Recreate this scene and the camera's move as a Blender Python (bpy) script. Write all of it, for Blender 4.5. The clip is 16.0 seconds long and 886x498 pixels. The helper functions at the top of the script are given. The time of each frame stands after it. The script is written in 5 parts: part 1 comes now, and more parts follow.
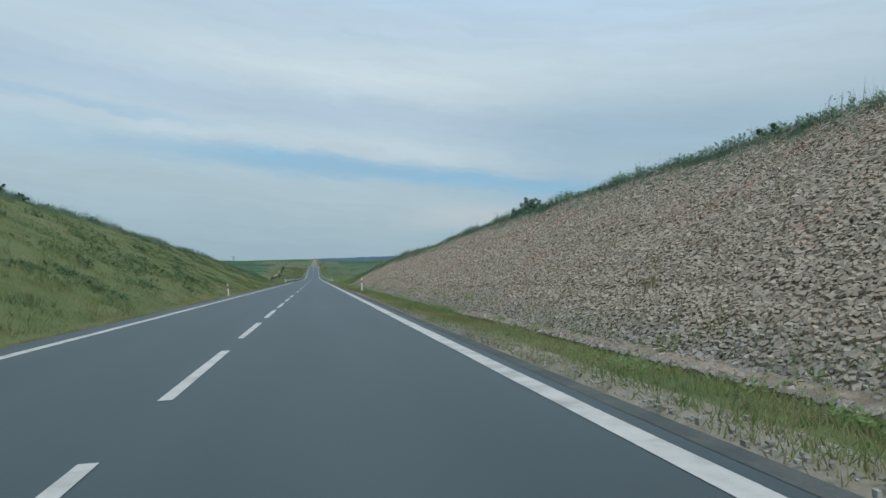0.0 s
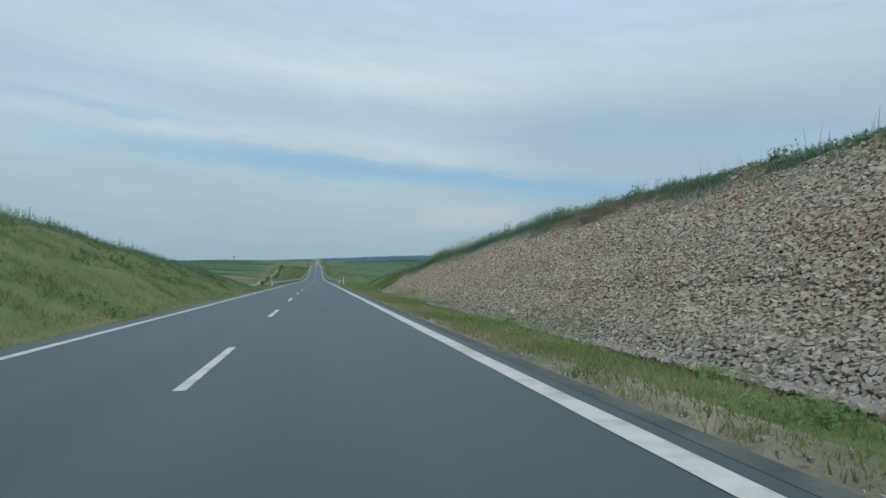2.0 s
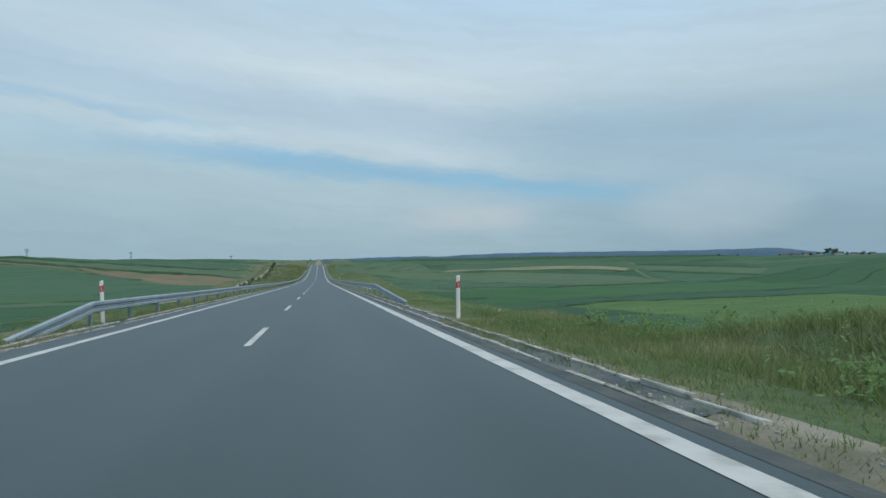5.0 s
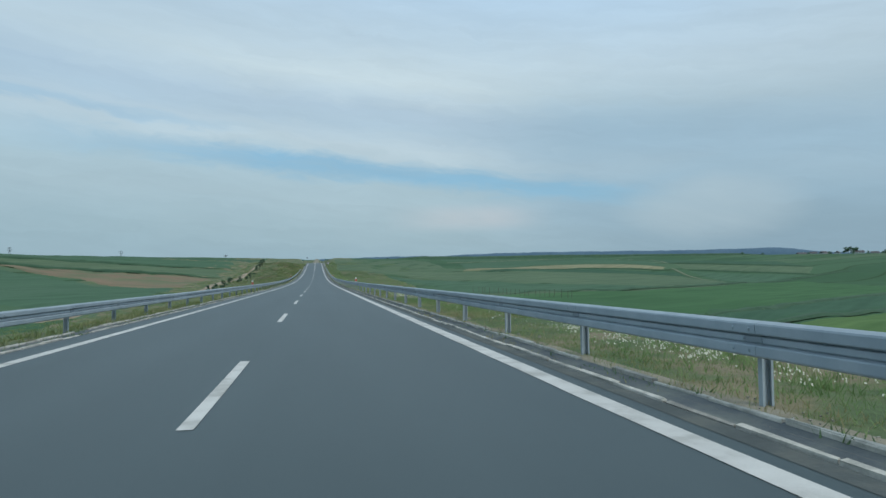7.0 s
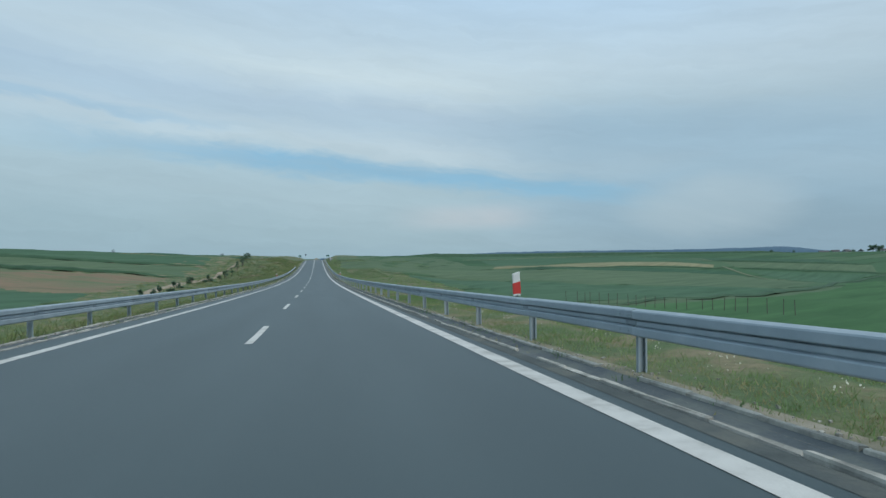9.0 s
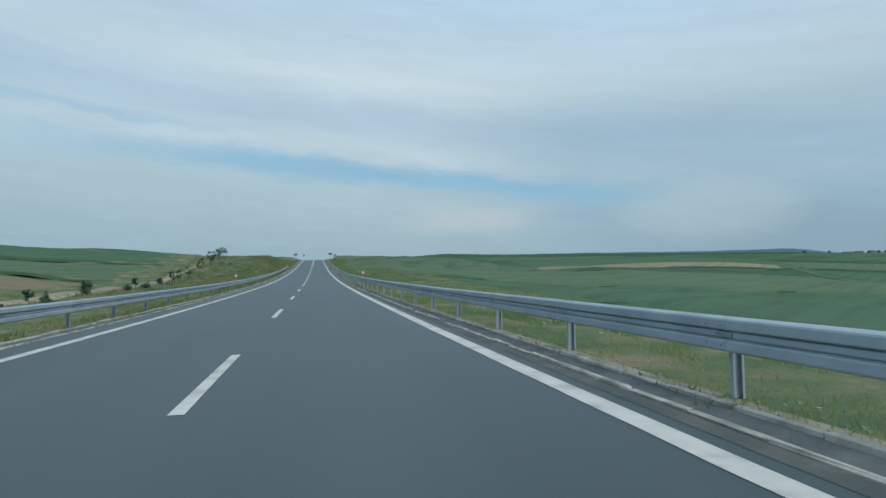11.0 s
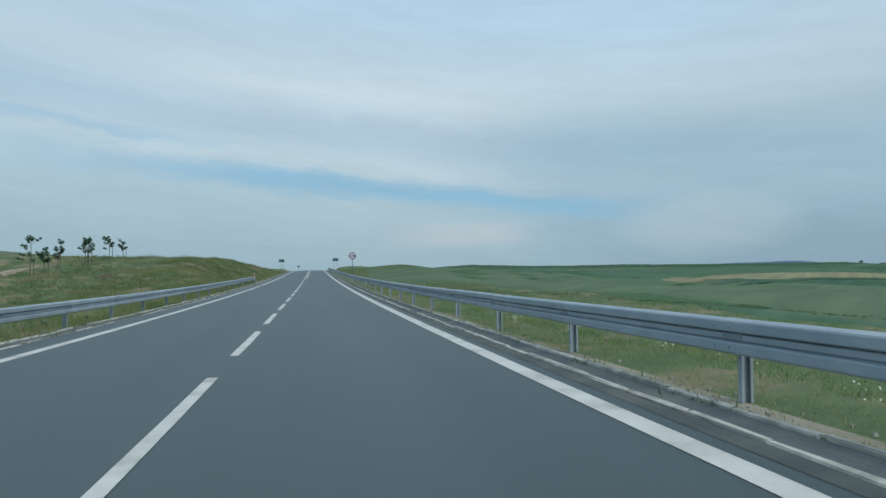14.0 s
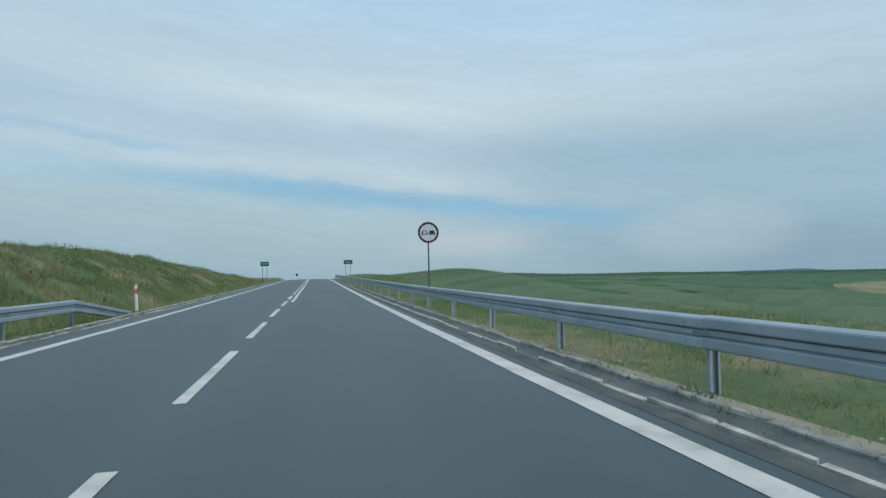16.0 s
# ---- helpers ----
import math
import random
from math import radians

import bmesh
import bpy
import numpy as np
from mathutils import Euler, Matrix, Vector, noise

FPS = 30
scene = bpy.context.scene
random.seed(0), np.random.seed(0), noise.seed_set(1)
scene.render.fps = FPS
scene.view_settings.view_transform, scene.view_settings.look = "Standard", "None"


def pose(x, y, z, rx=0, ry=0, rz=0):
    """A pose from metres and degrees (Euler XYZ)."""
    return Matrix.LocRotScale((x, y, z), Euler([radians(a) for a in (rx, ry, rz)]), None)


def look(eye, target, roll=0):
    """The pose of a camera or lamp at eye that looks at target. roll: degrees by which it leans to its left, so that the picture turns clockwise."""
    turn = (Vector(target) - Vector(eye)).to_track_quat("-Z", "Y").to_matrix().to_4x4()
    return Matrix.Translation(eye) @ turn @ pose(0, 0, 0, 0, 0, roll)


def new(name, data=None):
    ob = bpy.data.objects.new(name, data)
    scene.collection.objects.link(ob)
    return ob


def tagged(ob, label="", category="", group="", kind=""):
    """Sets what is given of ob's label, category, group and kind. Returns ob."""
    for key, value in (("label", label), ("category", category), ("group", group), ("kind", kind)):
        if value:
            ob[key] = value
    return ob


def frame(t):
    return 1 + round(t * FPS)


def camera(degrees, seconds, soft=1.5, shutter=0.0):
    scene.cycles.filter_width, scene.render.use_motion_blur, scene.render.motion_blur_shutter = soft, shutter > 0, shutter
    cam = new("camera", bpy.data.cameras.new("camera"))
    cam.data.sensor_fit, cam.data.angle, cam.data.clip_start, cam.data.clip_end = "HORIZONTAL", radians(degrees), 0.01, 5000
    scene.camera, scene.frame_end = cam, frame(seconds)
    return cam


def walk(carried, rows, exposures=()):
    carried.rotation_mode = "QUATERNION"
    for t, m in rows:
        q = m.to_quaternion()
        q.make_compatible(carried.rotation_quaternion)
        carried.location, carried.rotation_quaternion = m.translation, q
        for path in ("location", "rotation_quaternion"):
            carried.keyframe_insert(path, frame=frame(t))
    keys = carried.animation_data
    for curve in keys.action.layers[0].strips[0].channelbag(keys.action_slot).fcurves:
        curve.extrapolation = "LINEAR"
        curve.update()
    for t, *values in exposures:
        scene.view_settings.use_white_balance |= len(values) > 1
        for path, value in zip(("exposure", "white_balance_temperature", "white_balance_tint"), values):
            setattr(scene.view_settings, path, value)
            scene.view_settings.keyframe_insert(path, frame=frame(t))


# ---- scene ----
cam = camera(70.5, 16.0)
PATH = [
    (0, (1.374, -0.065, 1.114), (5.3798, 19.5294, 1.2892), -0.91),
    (0.5, (1.399, 13.358, 0.684), (5.4357, 32.9453, 0.8764), -0.90),
    (1, (1.437, 26.745, 0.255), (5.3917, 46.3497, 0.4490), -0.91),
    (1.5, (1.423, 40.107, -0.172), (5.3703, 59.7126, 0.0572), -0.91),
    (2, (1.385, 53.452, -0.599), (5.3037, 73.0633, -0.4194), -0.92),
    (2.5, (1.369, 66.786, -1.025), (5.2894, 86.3970, -0.8453), -0.92),
    (3, (1.371, 80.116, -1.452), (5.2888, 99.7274, -1.2153), -0.92),
    (3.5, (1.305, 93.449, -1.877), (5.2286, 113.0588, -1.6452), -0.92),
    (4, (1.306, 106.788, -2.304), (5.1782, 126.4083, -2.0921), -0.92),
    (5.25, (1.169, 140.188, -3.370), (5.0547, 159.8061, -3.1493), -0.92),
    (6.5, (1.033, 173.690, -4.446), (4.9312, 193.3050, -4.2158), -0.92),
    (7, (1.038, 187.121, -4.880), (4.9931, 206.7246, -4.6621), -0.91),
    (7.5, (1.023, 200.567, -5.315), (5.0024, 220.1656, -5.0572), -0.91),
    (8, (1.030, 214.027, -5.748), (5.0972, 233.6086, -5.6119), -0.90),
    (8.5, (1.088, 227.497, -6.176), (5.0826, 247.0932, -5.9562), -0.92),
    (9, (1.156, 240.975, -6.600), (5.1152, 260.5778, -6.3976), -0.92),
    (10.25, (1.148, 274.662, -7.615), (5.1148, 294.2627, -7.3567), -0.96),
    (11.5, (1.140, 308.258, -8.478), (5.1145, 327.8560, -8.1056), -1.03),
    (12, (1.062, 321.644, -8.755), (5.0449, 341.2369, -8.2702), -1.07),
    (12.5, (1.079, 334.984, -8.989), (5.1926, 354.5503, -8.4990), -1.10),
    (13, (1.107, 348.268, -9.177), (5.2683, 367.8212, -8.5631), -1.15),
    (13.5, (1.118, 361.486, -9.309), (5.1389, 381.0661, -8.6409), -1.20),
    (14, (1.137, 374.624, -9.386), (5.1857, 394.1957, -8.6393), -1.25),
    (14.5, (1.176, 387.669, -9.408), (5.2707, 407.2267, -8.5494), -1.30),
    (15, (1.219, 400.607, -9.375), (5.2900, 420.1664, -8.4382), -1.35),
    (15.5, (1.250, 413.424, -9.287), (5.2409, 432.9945, -8.2588), -1.39),
    (16, (1.207, 426.103, -9.148), (5.2183, 445.6695, -8.1143), -1.43),
]
EXPOSURES = [(0, 0, 6500, 10), (3, 0, 6500, 10), (4, 0, 6460, 9), (6.5, 0, 6380, 7.5), (16, 0, 6370, 7.5)]
walk(cam, [(t, look(eye, target, roll)) for t, eye, target, roll in PATH], EXPOSURES)

# ---------------------------------------------------------------- light
SUN_EL, SUN_AZ = radians(50), radians(150)
world = bpy.data.worlds.new("cloudy_sky")
scene.world = world
world.use_nodes = True


class Nodes:
    """A small helper to wire shader nodes."""

    def __init__(self, tree):
        self.t = tree

    def n(self, kind):
        return self.t.nodes.new("ShaderNode" + kind)

    def link(self, a, b):
        self.t.links.new(a, b)

    def put(self, socket, v):
        if hasattr(v, "is_output"):
            self.link(v, socket)
        else:
            socket.default_value = v

    def math(self, op, a, b=0.0, clamp=False):
        m = self.n("Math")
        m.operation, m.use_clamp = op, clamp
        self.put(m.inputs[0], a)
        self.put(m.inputs[1], b)
        return m.outputs[0]

    def smooth(self, v, lo, hi):
        m = self.n("MapRange")
        m.interpolation_type = "SMOOTHSTEP"
        self.put(m.inputs["Value"], v)
        m.inputs["From Min"].default_value, m.inputs["From Max"].default_value = lo, hi
        return m.outputs["Result"]

    def noise(self, vec, scale, detail=4.0, rough=0.5, dist=0.0):
        m = self.n("TexNoise")
        if vec is not None:
            self.link(vec, m.inputs["Vector"])
        for k, v in (("Scale", scale), ("Detail", detail), ("Roughness", rough), ("Distortion", dist)):
            m.inputs[k].default_value = v
        return m.outputs["Fac"]

    def mix(self, fac, a, b, mode="MIX"):
        m = self.n("Mix")
        m.data_type, m.blend_type = "RGBA", mode
        self.put(m.inputs[0], fac)
        for s, v in ((m.inputs[6], a), (m.inputs[7], b)):
            self.put(s, v if hasattr(v, "is_output") else (*v, 1.0))
        return m.outputs[2]

    def ramp(self, fac, stops):
        m = self.n("ValToRGB")
        self.put(m.inputs[0], fac)
        els = m.color_ramp.elements
        for i, (p, c) in enumerate(stops):
            e = els[i] if i < 2 else els.new(p)
            e.position, e.color = p, (*c, 1.0)
        return m.outputs[0]

    def combine(self, x, y, z):
        m = self.n("CombineXYZ")
        for s, v in zip(m.inputs, (x, y, z)):
            self.put(s, v)
        return m.outputs[0]

    def vec(self, op, a, b):
        m = self.n("VectorMath")
        m.operation = op
        self.put(m.inputs[0], a)
        self.put(m.inputs[1], b)
        return m.outputs[0]


def sky_nodes():
    k = Nodes(world.node_tree)
    bg = world.node_tree.nodes["Background"]
    sky = k.n("TexSky")
    sky.sky_type, sky.sun_disc, sky.sun_elevation, sky.sun_rotation = "NISHITA", False, SUN_EL, SUN_AZ
    blue = k.mix(1.0, sky.outputs[0], (0.1, 0.1, 0.1), "MULTIPLY")
    sep = k.n("SeparateXYZ")
    k.link(k.n("TexCoord").outputs["Generated"], sep.inputs[0])
    x, y, z = sep.outputs
    az = k.math("ARCTAN2", x, y)
    el = k.math("ARCSINE", z)
    # long cloud streets that sink towards the right
    lean = k.math("ADD", el, k.math("MULTIPLY", az, 0.095))
    warp = k.noise(k.combine(k.math("MULTIPLY", az, 2.6), k.math("MULTIPLY", lean, 6.0), 3.7), 1.7, 4.0, 0.55)
    s = k.math("ADD", lean, k.math("MULTIPLY", k.math("SUBTRACT", warp, 0.5), 0.042))
    wisp = k.noise(k.combine(k.math("MULTIPLY", az, 9.0), k.math("MULTIPLY", lean, 34.0), 5.2), 1.5, 6.0, 0.6, 0.8)
    s = k.math("ADD", s, k.math("MULTIPLY", k.math("SUBTRACT", wisp, 0.5), 0.030))
    fine = k.noise(k.combine(k.math("MULTIPLY", az, 3.5), k.math("MULTIPLY", s, 30.0), 1.3), 1.6, 6.0, 0.62, 0.4)
    soft = k.noise(k.combine(k.math("MULTIPLY", az, 2.4), k.math("MULTIPLY", lean, 9.0), 8.1), 1.3, 4.0, 0.55, 0.6)
    # grey low down, a thin rift, a white street over it, then a veil
    body = k.ramp(k.math("MULTIPLY", s, 2.0), [
        (0.0, (0.32, 0.455, 0.535)), (0.06, (0.345, 0.48, 0.555)), (0.17, (0.40, 0.53, 0.60)), (0.25, (0.42, 0.56, 0.635)),
        (0.36, (0.53, 0.65, 0.72)), (0.425, (0.45, 0.585, 0.69)), (0.47, (0.45, 0.58, 0.69)), (0.565, (0.585, 0.70, 0.755)),
        (0.68, (0.52, 0.655, 0.755)), (0.82, (0.48, 0.64, 0.79)), (1.0, (0.46, 0.62, 0.79))])
    fade = k.math("MULTIPLY", k.smooth(az, -0.56, 0.02), k.math("SUBTRACT", 1.0, k.smooth(az, 0.40, 0.62)))
    streak = k.math("MULTIPLY", k.smooth(s, 0.112, 0.138), k.math("SUBTRACT", 1.0, k.smooth(s, 0.146, 0.169)))
    gap = k.math("MULTIPLY", k.math("MULTIPLY", streak, fade), k.math("ADD", 0.45, k.math("MULTIPLY", fine, 1.0)), True)
    thin = k.math("MULTIPLY", k.math("MULTIPLY", k.smooth(s, 0.172, 0.182), k.math("SUBTRACT", 1.0, k.smooth(s, 0.184, 0.198))), k.math("SUBTRACT", 1.0, k.smooth(az, -0.30, 0.0)))
    col = k.mix(k.math("MULTIPLY", thin, 0.62), body, (0.33, 0.52, 0.68))
    # blue-grey shade in the cloud towards the right
    shade = k.math("MULTIPLY", k.math("MULTIPLY", k.smooth(az, 0.16, 0.44), k.smooth(el, -0.02, 0.08)), k.math("SUBTRACT", 1.0, k.smooth(el, 0.19, 0.30)))
    col = k.mix(k.math("MULTIPLY", shade, k.math("ADD", 0.5, k.math("MULTIPLY", soft, 0.55))), col, (0.32, 0.465, 0.575))
    col = k.mix(k.math("MULTIPLY", gap, 0.84), col, k.mix(0.2, (0.215, 0.47, 0.68), blue))
    low = k.math("MULTIPLY", k.smooth(az, 0.12, 0.72), k.math("SUBTRACT", 1.0, k.smooth(el, 0.02, 0.14)))
    col = k.mix(k.math("MULTIPLY", low, 0.85), col, (0.245, 0.365, 0.46))
    veil = k.math("MULTIPLY", k.smooth(az, 0.45, 0.8), k.smooth(el, 0.16, 0.3))
    col = k.mix(k.math("MULTIPLY", veil, 0.35), col, (0.50, 0.60, 0.655))
    lum = k.math("ADD", 0.82, k.math("ADD", k.math("MULTIPLY", fine, 0.19), k.math("MULTIPLY", soft, 0.18)))
    col = k.mix(1.0, col, k.combine(lum, lum, lum), "MULTIPLY")
    # faint warm cloud near the horizon
    puff = k.math("MULTIPLY", k.smooth(k.math("ABSOLUTE", k.math("SUBTRACT", az, 0.24)), 0.15, 0.02), k.smooth(k.math("ABSOLUTE", k.math("SUBTRACT", el, 0.060)), 0.028, 0.004))
    col = k.mix(k.math("MULTIPLY", puff, k.math("MULTIPLY", soft, 1.15)), col, (0.54, 0.57, 0.61))
    dx, dy = k.math("DIVIDE", k.math("SUBTRACT", az, 0.60), 0.14), k.math("DIVIDE", k.math("SUBTRACT", k.math("ADD", el, k.math("MULTIPLY", k.math("SUBTRACT", warp, 0.5), 0.05)), 0.068), 0.054)
    pile = k.smooth(k.math("ADD", k.math("MULTIPLY", dx, dx), k.math("MULTIPLY", dy, dy)), 1.2, 0.05)
    col = k.mix(k.math("MULTIPLY", pile, k.math("MULTIPLY", soft, 0.85)), col, (0.46, 0.565, 0.625))
    dim = k.math("MULTIPLY", k.smooth(az, 0.05, -0.45), k.smooth(el, 0.12, 0.32))
    col = k.mix(k.math("MULTIPLY", dim, 0.4), col, (0.40, 0.555, 0.70))
    out = k.mix(0.95, blue, col)
    k.link(out, bg.inputs[0])
    bg.inputs[1].default_value = 1.0


sky_nodes()
sun = new("sun", bpy.data.lights.new("sun", "SUN"))
sun.data.energy, sun.data.angle, sun.data.color = 1.5, radians(25), (1.0, 0.96, 0.9)
sun.matrix_world = look((0, 0, 0), (-math.sin(SUN_AZ) * math.cos(SUN_EL), -math.cos(SUN_AZ) * math.cos(SUN_EL), -math.sin(SUN_EL)))

# ---------------------------------------------------------------- materials


def material(name, stops, scale, rough=0.85, bump=0.3, fine=0.0, fine_scale=0.0, stretch=(1, 1, 1), rand="", amount=0.3, metal=0.0, spec=0.4, detail=5.0):
    """Noise through a ramp of colours, a finer grain over it, and bump. rand: 'object' or 'island' varies brightness piece by piece."""
    m = bpy.data.materials.new(name)
    m.use_nodes = True
    k = Nodes(m.node_tree)
    b = m.node_tree.nodes["Principled BSDF"]
    co = k.n("TexCoord").outputs["Object"]
    if stretch != (1, 1, 1):
        co = k.vec("MULTIPLY", co, stretch)
    if rand == "object":
        info = k.n("ObjectInfo")
        co = k.vec("ADD", co, k.combine(k.math("MULTIPLY", info.outputs["Random"], 50.0), 0.0, 0.0))
    big = k.noise(co, scale, detail, 0.6)
    col = k.ramp(k.smooth(big, 0.25, 0.75), stops)
    height = big
    if fine:
        grain = k.noise(co, fine_scale, 4.0, 0.65)
        f = k.math("ADD", 1.0 - fine, k.math("MULTIPLY", grain, 2 * fine))
        col = k.mix(1.0, col, k.combine(f, f, f), "MULTIPLY")
        height = grain
    if rand:
        r = k.n("ObjectInfo").outputs["Random"] if rand == "object" else k.n("NewGeometry").outputs["Random Per Island"]
        f = k.math("ADD", 1.0 - amount, k.math("MULTIPLY", r, 2 * amount))
        col = k.mix(1.0, col, k.combine(f, f, f), "MULTIPLY")
    k.link(col, b.inputs["Base Color"])
    b.inputs["Roughness"].default_value, b.inputs["Metallic"].default_value = rough, metal
    b.inputs["Specular IOR Level"].default_value = spec
    if bump:
        bp = k.n("Bump")
        bp.inputs["Strength"].default_value, bp.inputs["Distance"].default_value = bump, 0.02
        k.link(height, bp.inputs["Height"])
        k.link(bp.outputs[0], b.inputs["Normal"])
    return m


def crop_material(name, stops, turn, rows=3.2):
    """A sown field: faint rows and wheel tracks along one direction, and slow drifts of colour."""
    m = bpy.data.materials.new(name)
    m.use_nodes = True
    k = Nodes(m.node_tree)
    b = m.node_tree.nodes["Principled BSDF"]
    co = k.n("TexCoord").outputs["Object"]
    sep = k.n("SeparateXYZ")
    k.link(co, sep.inputs[0])
    c, s = math.cos(turn), math.sin(turn)
    across = k.math("ADD", k.math("MULTIPLY", sep.outputs[0], -s), k.math("MULTIPLY", sep.outputs[1], c))
    along_row = k.math("ADD", k.math("MULTIPLY", sep.outputs[0], c), k.math("MULTIPLY", sep.outputs[1], s))
    drift = k.noise(co, 0.025, 5.0, 0.6)
    band = k.noise(k.combine(k.math("MULTIPLY", along_row, 0.012), k.math("MULTIPLY", across, 1.0 / rows), 0.0), 1.0, 3.0, 0.6)
    col = k.ramp(k.smooth(k.math("ADD", k.math("MULTIPLY", drift, 0.5), k.math("MULTIPLY", band, 0.5)), 0.3, 0.7), stops)
    f = k.math("ADD", 0.58, k.math("ADD", k.math("MULTIPLY", band, 0.56), k.math("MULTIPLY", k.noise(co, 0.9, 5.0, 0.7), 0.28)))
    col = k.mix(1.0, col, k.combine(f, f, f), "MULTIPLY")
    k.link(col, b.inputs["Base Color"])
    b.inputs["Roughness"].default_value = 0.95
    b.inputs["Specular IOR Level"].default_value = 0.1
    return m


def leaf_material(name, stops, patch=0.28):
    """Blades and leaves: colour by piece, drifting slowly over the ground."""
    m = bpy.data.materials.new(name)
    m.use_nodes = True
    k = Nodes(m.node_tree)
    b = m.node_tree.nodes["Principled BSDF"]
    r = k.n("NewGeometry").outputs["Random Per Island"]
    drift = k.noise(k.n("TexCoord").outputs["Object"], patch, 4.0, 0.6)
    f = k.math("ADD", k.math("MULTIPLY", r, 0.42), k.math("MULTIPLY", k.smooth(drift, 0.32, 0.68), 0.58))
    col = k.ramp(f, stops)
    k.link(col, b.inputs["Base Color"])
    b.inputs["Roughness"].default_value = 0.85
    b.inputs["Specular IOR Level"].default_value = 0.1
    up = k.n("VectorMath")
    up.operation = "NORMALIZE"
    k.link(k.vec("ADD", k.vec("MULTIPLY", k.n("NewGeometry").outputs["Normal"], (0.4, 0.4, 0.4)), (0.0, 0.0, 1.0)), up.inputs[0])
    k.link(up.outputs[0], b.inputs["Normal"])
    thin = k.n("BsdfTranslucent")
    k.link(k.mix(1.0, col, (0.7, 0.75, 0.6), "MULTIPLY"), thin.inputs["Color"])
    both = k.n("AddShader")
    k.link(b.outputs[0], both.inputs[0])
    k.link(thin.outputs[0], both.inputs[1])
    k.link(both.outputs[0], m.node_tree.nodes["Material Output"].inputs["Surface"])
    return m


def asphalt_material():
    m = bpy.data.materials.new("asphalt")
    m.use_nodes = True
    k = Nodes(m.node_tree)
    b = m.node_tree.nodes["Principled BSDF"]
    co = k.n("TexCoord").outputs["Object"]
    sep = k.n("SeparateXYZ")
    k.link(co, sep.inputs[0])
    grain = k.noise(co, 140.0, 3.0, 0.7)
    patch = k.noise(k.vec("MULTIPLY", co, (1.0, 0.12, 1.0)), 0.9, 5.0, 0.6)
    lane = k.math("COSINE", k.math("MULTIPLY", sep.outputs[0], 2 * math.pi / 1.78))
    val = k.math("ADD", k.math("MULTIPLY", grain, 0.35), k.math("ADD", k.math("MULTIPLY", patch, 0.5), k.math("MULTIPLY", lane, 0.035)))
    k.link(k.ramp(val, [(0.15, (0.038, 0.057, 0.060)), (0.5, (0.058, 0.083, 0.087)), (0.85, (0.086, 0.116, 0.120))]), b.inputs["Base Color"])
    b.inputs["Roughness"].default_value = 0.5
    b.inputs["Specular IOR Level"].default_value = 0.42
    bp = k.n("Bump")
    bp.inputs["Strength"].default_value, bp.inputs["Distance"].default_value = 0.35, 0.006
    k.link(grain, bp.inputs["Height"])
    k.link(bp.outputs[0], b.inputs["Normal"])
    return m


def field_material():
    """Narrow strips of crops side by side, running off at a slant to the road."""
    m = bpy.data.materials.new("farmland")
    m.use_nodes = True
    k = Nodes(m.node_tree)
    b = m.node_tree.nodes["Principled BSDF"]
    co = k.n("TexCoord").outputs["Object"]
    sep = k.n("SeparateXYZ")
    k.link(co, sep.inputs[0])
    x, y, _ = sep.outputs
    bend = k.math("MULTIPLY", k.noise(co, 0.004, 2.0, 0.4), 60.0)
    s = k.math("ADD", k.math("ADD", k.math("MULTIPLY", x, -0.50), k.math("MULTIPLY", y, 0.866)), bend)
    wide = k.math("DIVIDE", s, 27.0)
    cell = k.math("FLOOR", wide)
    part = k.math("FRACT", wide)
    along = k.math("FLOOR", k.math("DIVIDE", k.math("ADD", k.math("MULTIPLY", x, 0.866), k.math("MULTIPLY", y, 0.5)), 420.0))
    w = k.n("TexWhiteNoise")
    w.noise_dimensions = "2D"
    k.link(k.combine(cell, along, 0.0), w.inputs["Vector"])
    crop = k.ramp(w.outputs["Value"], [(0.0, (0.048, 0.104, 0.054)), (0.35, (0.058, 0.120, 0.060)), (0.62, (0.070, 0.134, 0.070)), (0.86, (0.086, 0.146, 0.080)), (1.0, (0.102, 0.150, 0.086))])
    edge = k.math("LESS_THAN", part, 0.09)
    col = k.mix(edge, crop, (0.040, 0.080, 0.036))
    f = k.math("ADD", 0.82, k.math("MULTIPLY", k.noise(co, 0.05, 6.0, 0.65), 0.36))
    col = k.mix(1.0, col, k.combine(f, f, f), "MULTIPLY")
    k.link(col, b.inputs["Base Color"])
    b.inputs["Roughness"].default_value = 0.95
    b.inputs["Specular IOR Level"].default_value = 0.1
    return m


ASPHALT = asphalt_material()
PAINT = material("road_paint", [(0.0, (0.40, 0.39, 0.35)), (0.45, (0.56, 0.55, 0.51)), (1.0, (0.64, 0.63, 0.585))], 2.2, 0.6, 0.2, 0.14, 70.0)
TURF = material("turf", [(0, (0.08832, 0.1215, 0.04234)), (0.5, (0.1279, 0.1627, 0.05746)), (1, (0.1726, 0.175, 0.08064))], 0.22, 0.95, 1.0, 0.55, 9.0)
SOIL = material("verge_soil", [(0, (0.1458, 0.1477, 0.09765)), (0.5, (0.2552, 0.23, 0.1674)), (1, (0.3281, 0.2996, 0.2371))], 0.8, 0.95, 0.6, 0.3, 22.0)
FIELDS = field_material()
BLADE = leaf_material("grass_blades", [(0, (0.08934, 0.1279, 0.05076)), (0.45, (0.136, 0.1727, 0.0702)), (0.75, (0.1787, 0.1945, 0.09396)), (1, (0.2467, 0.2415, 0.148))])
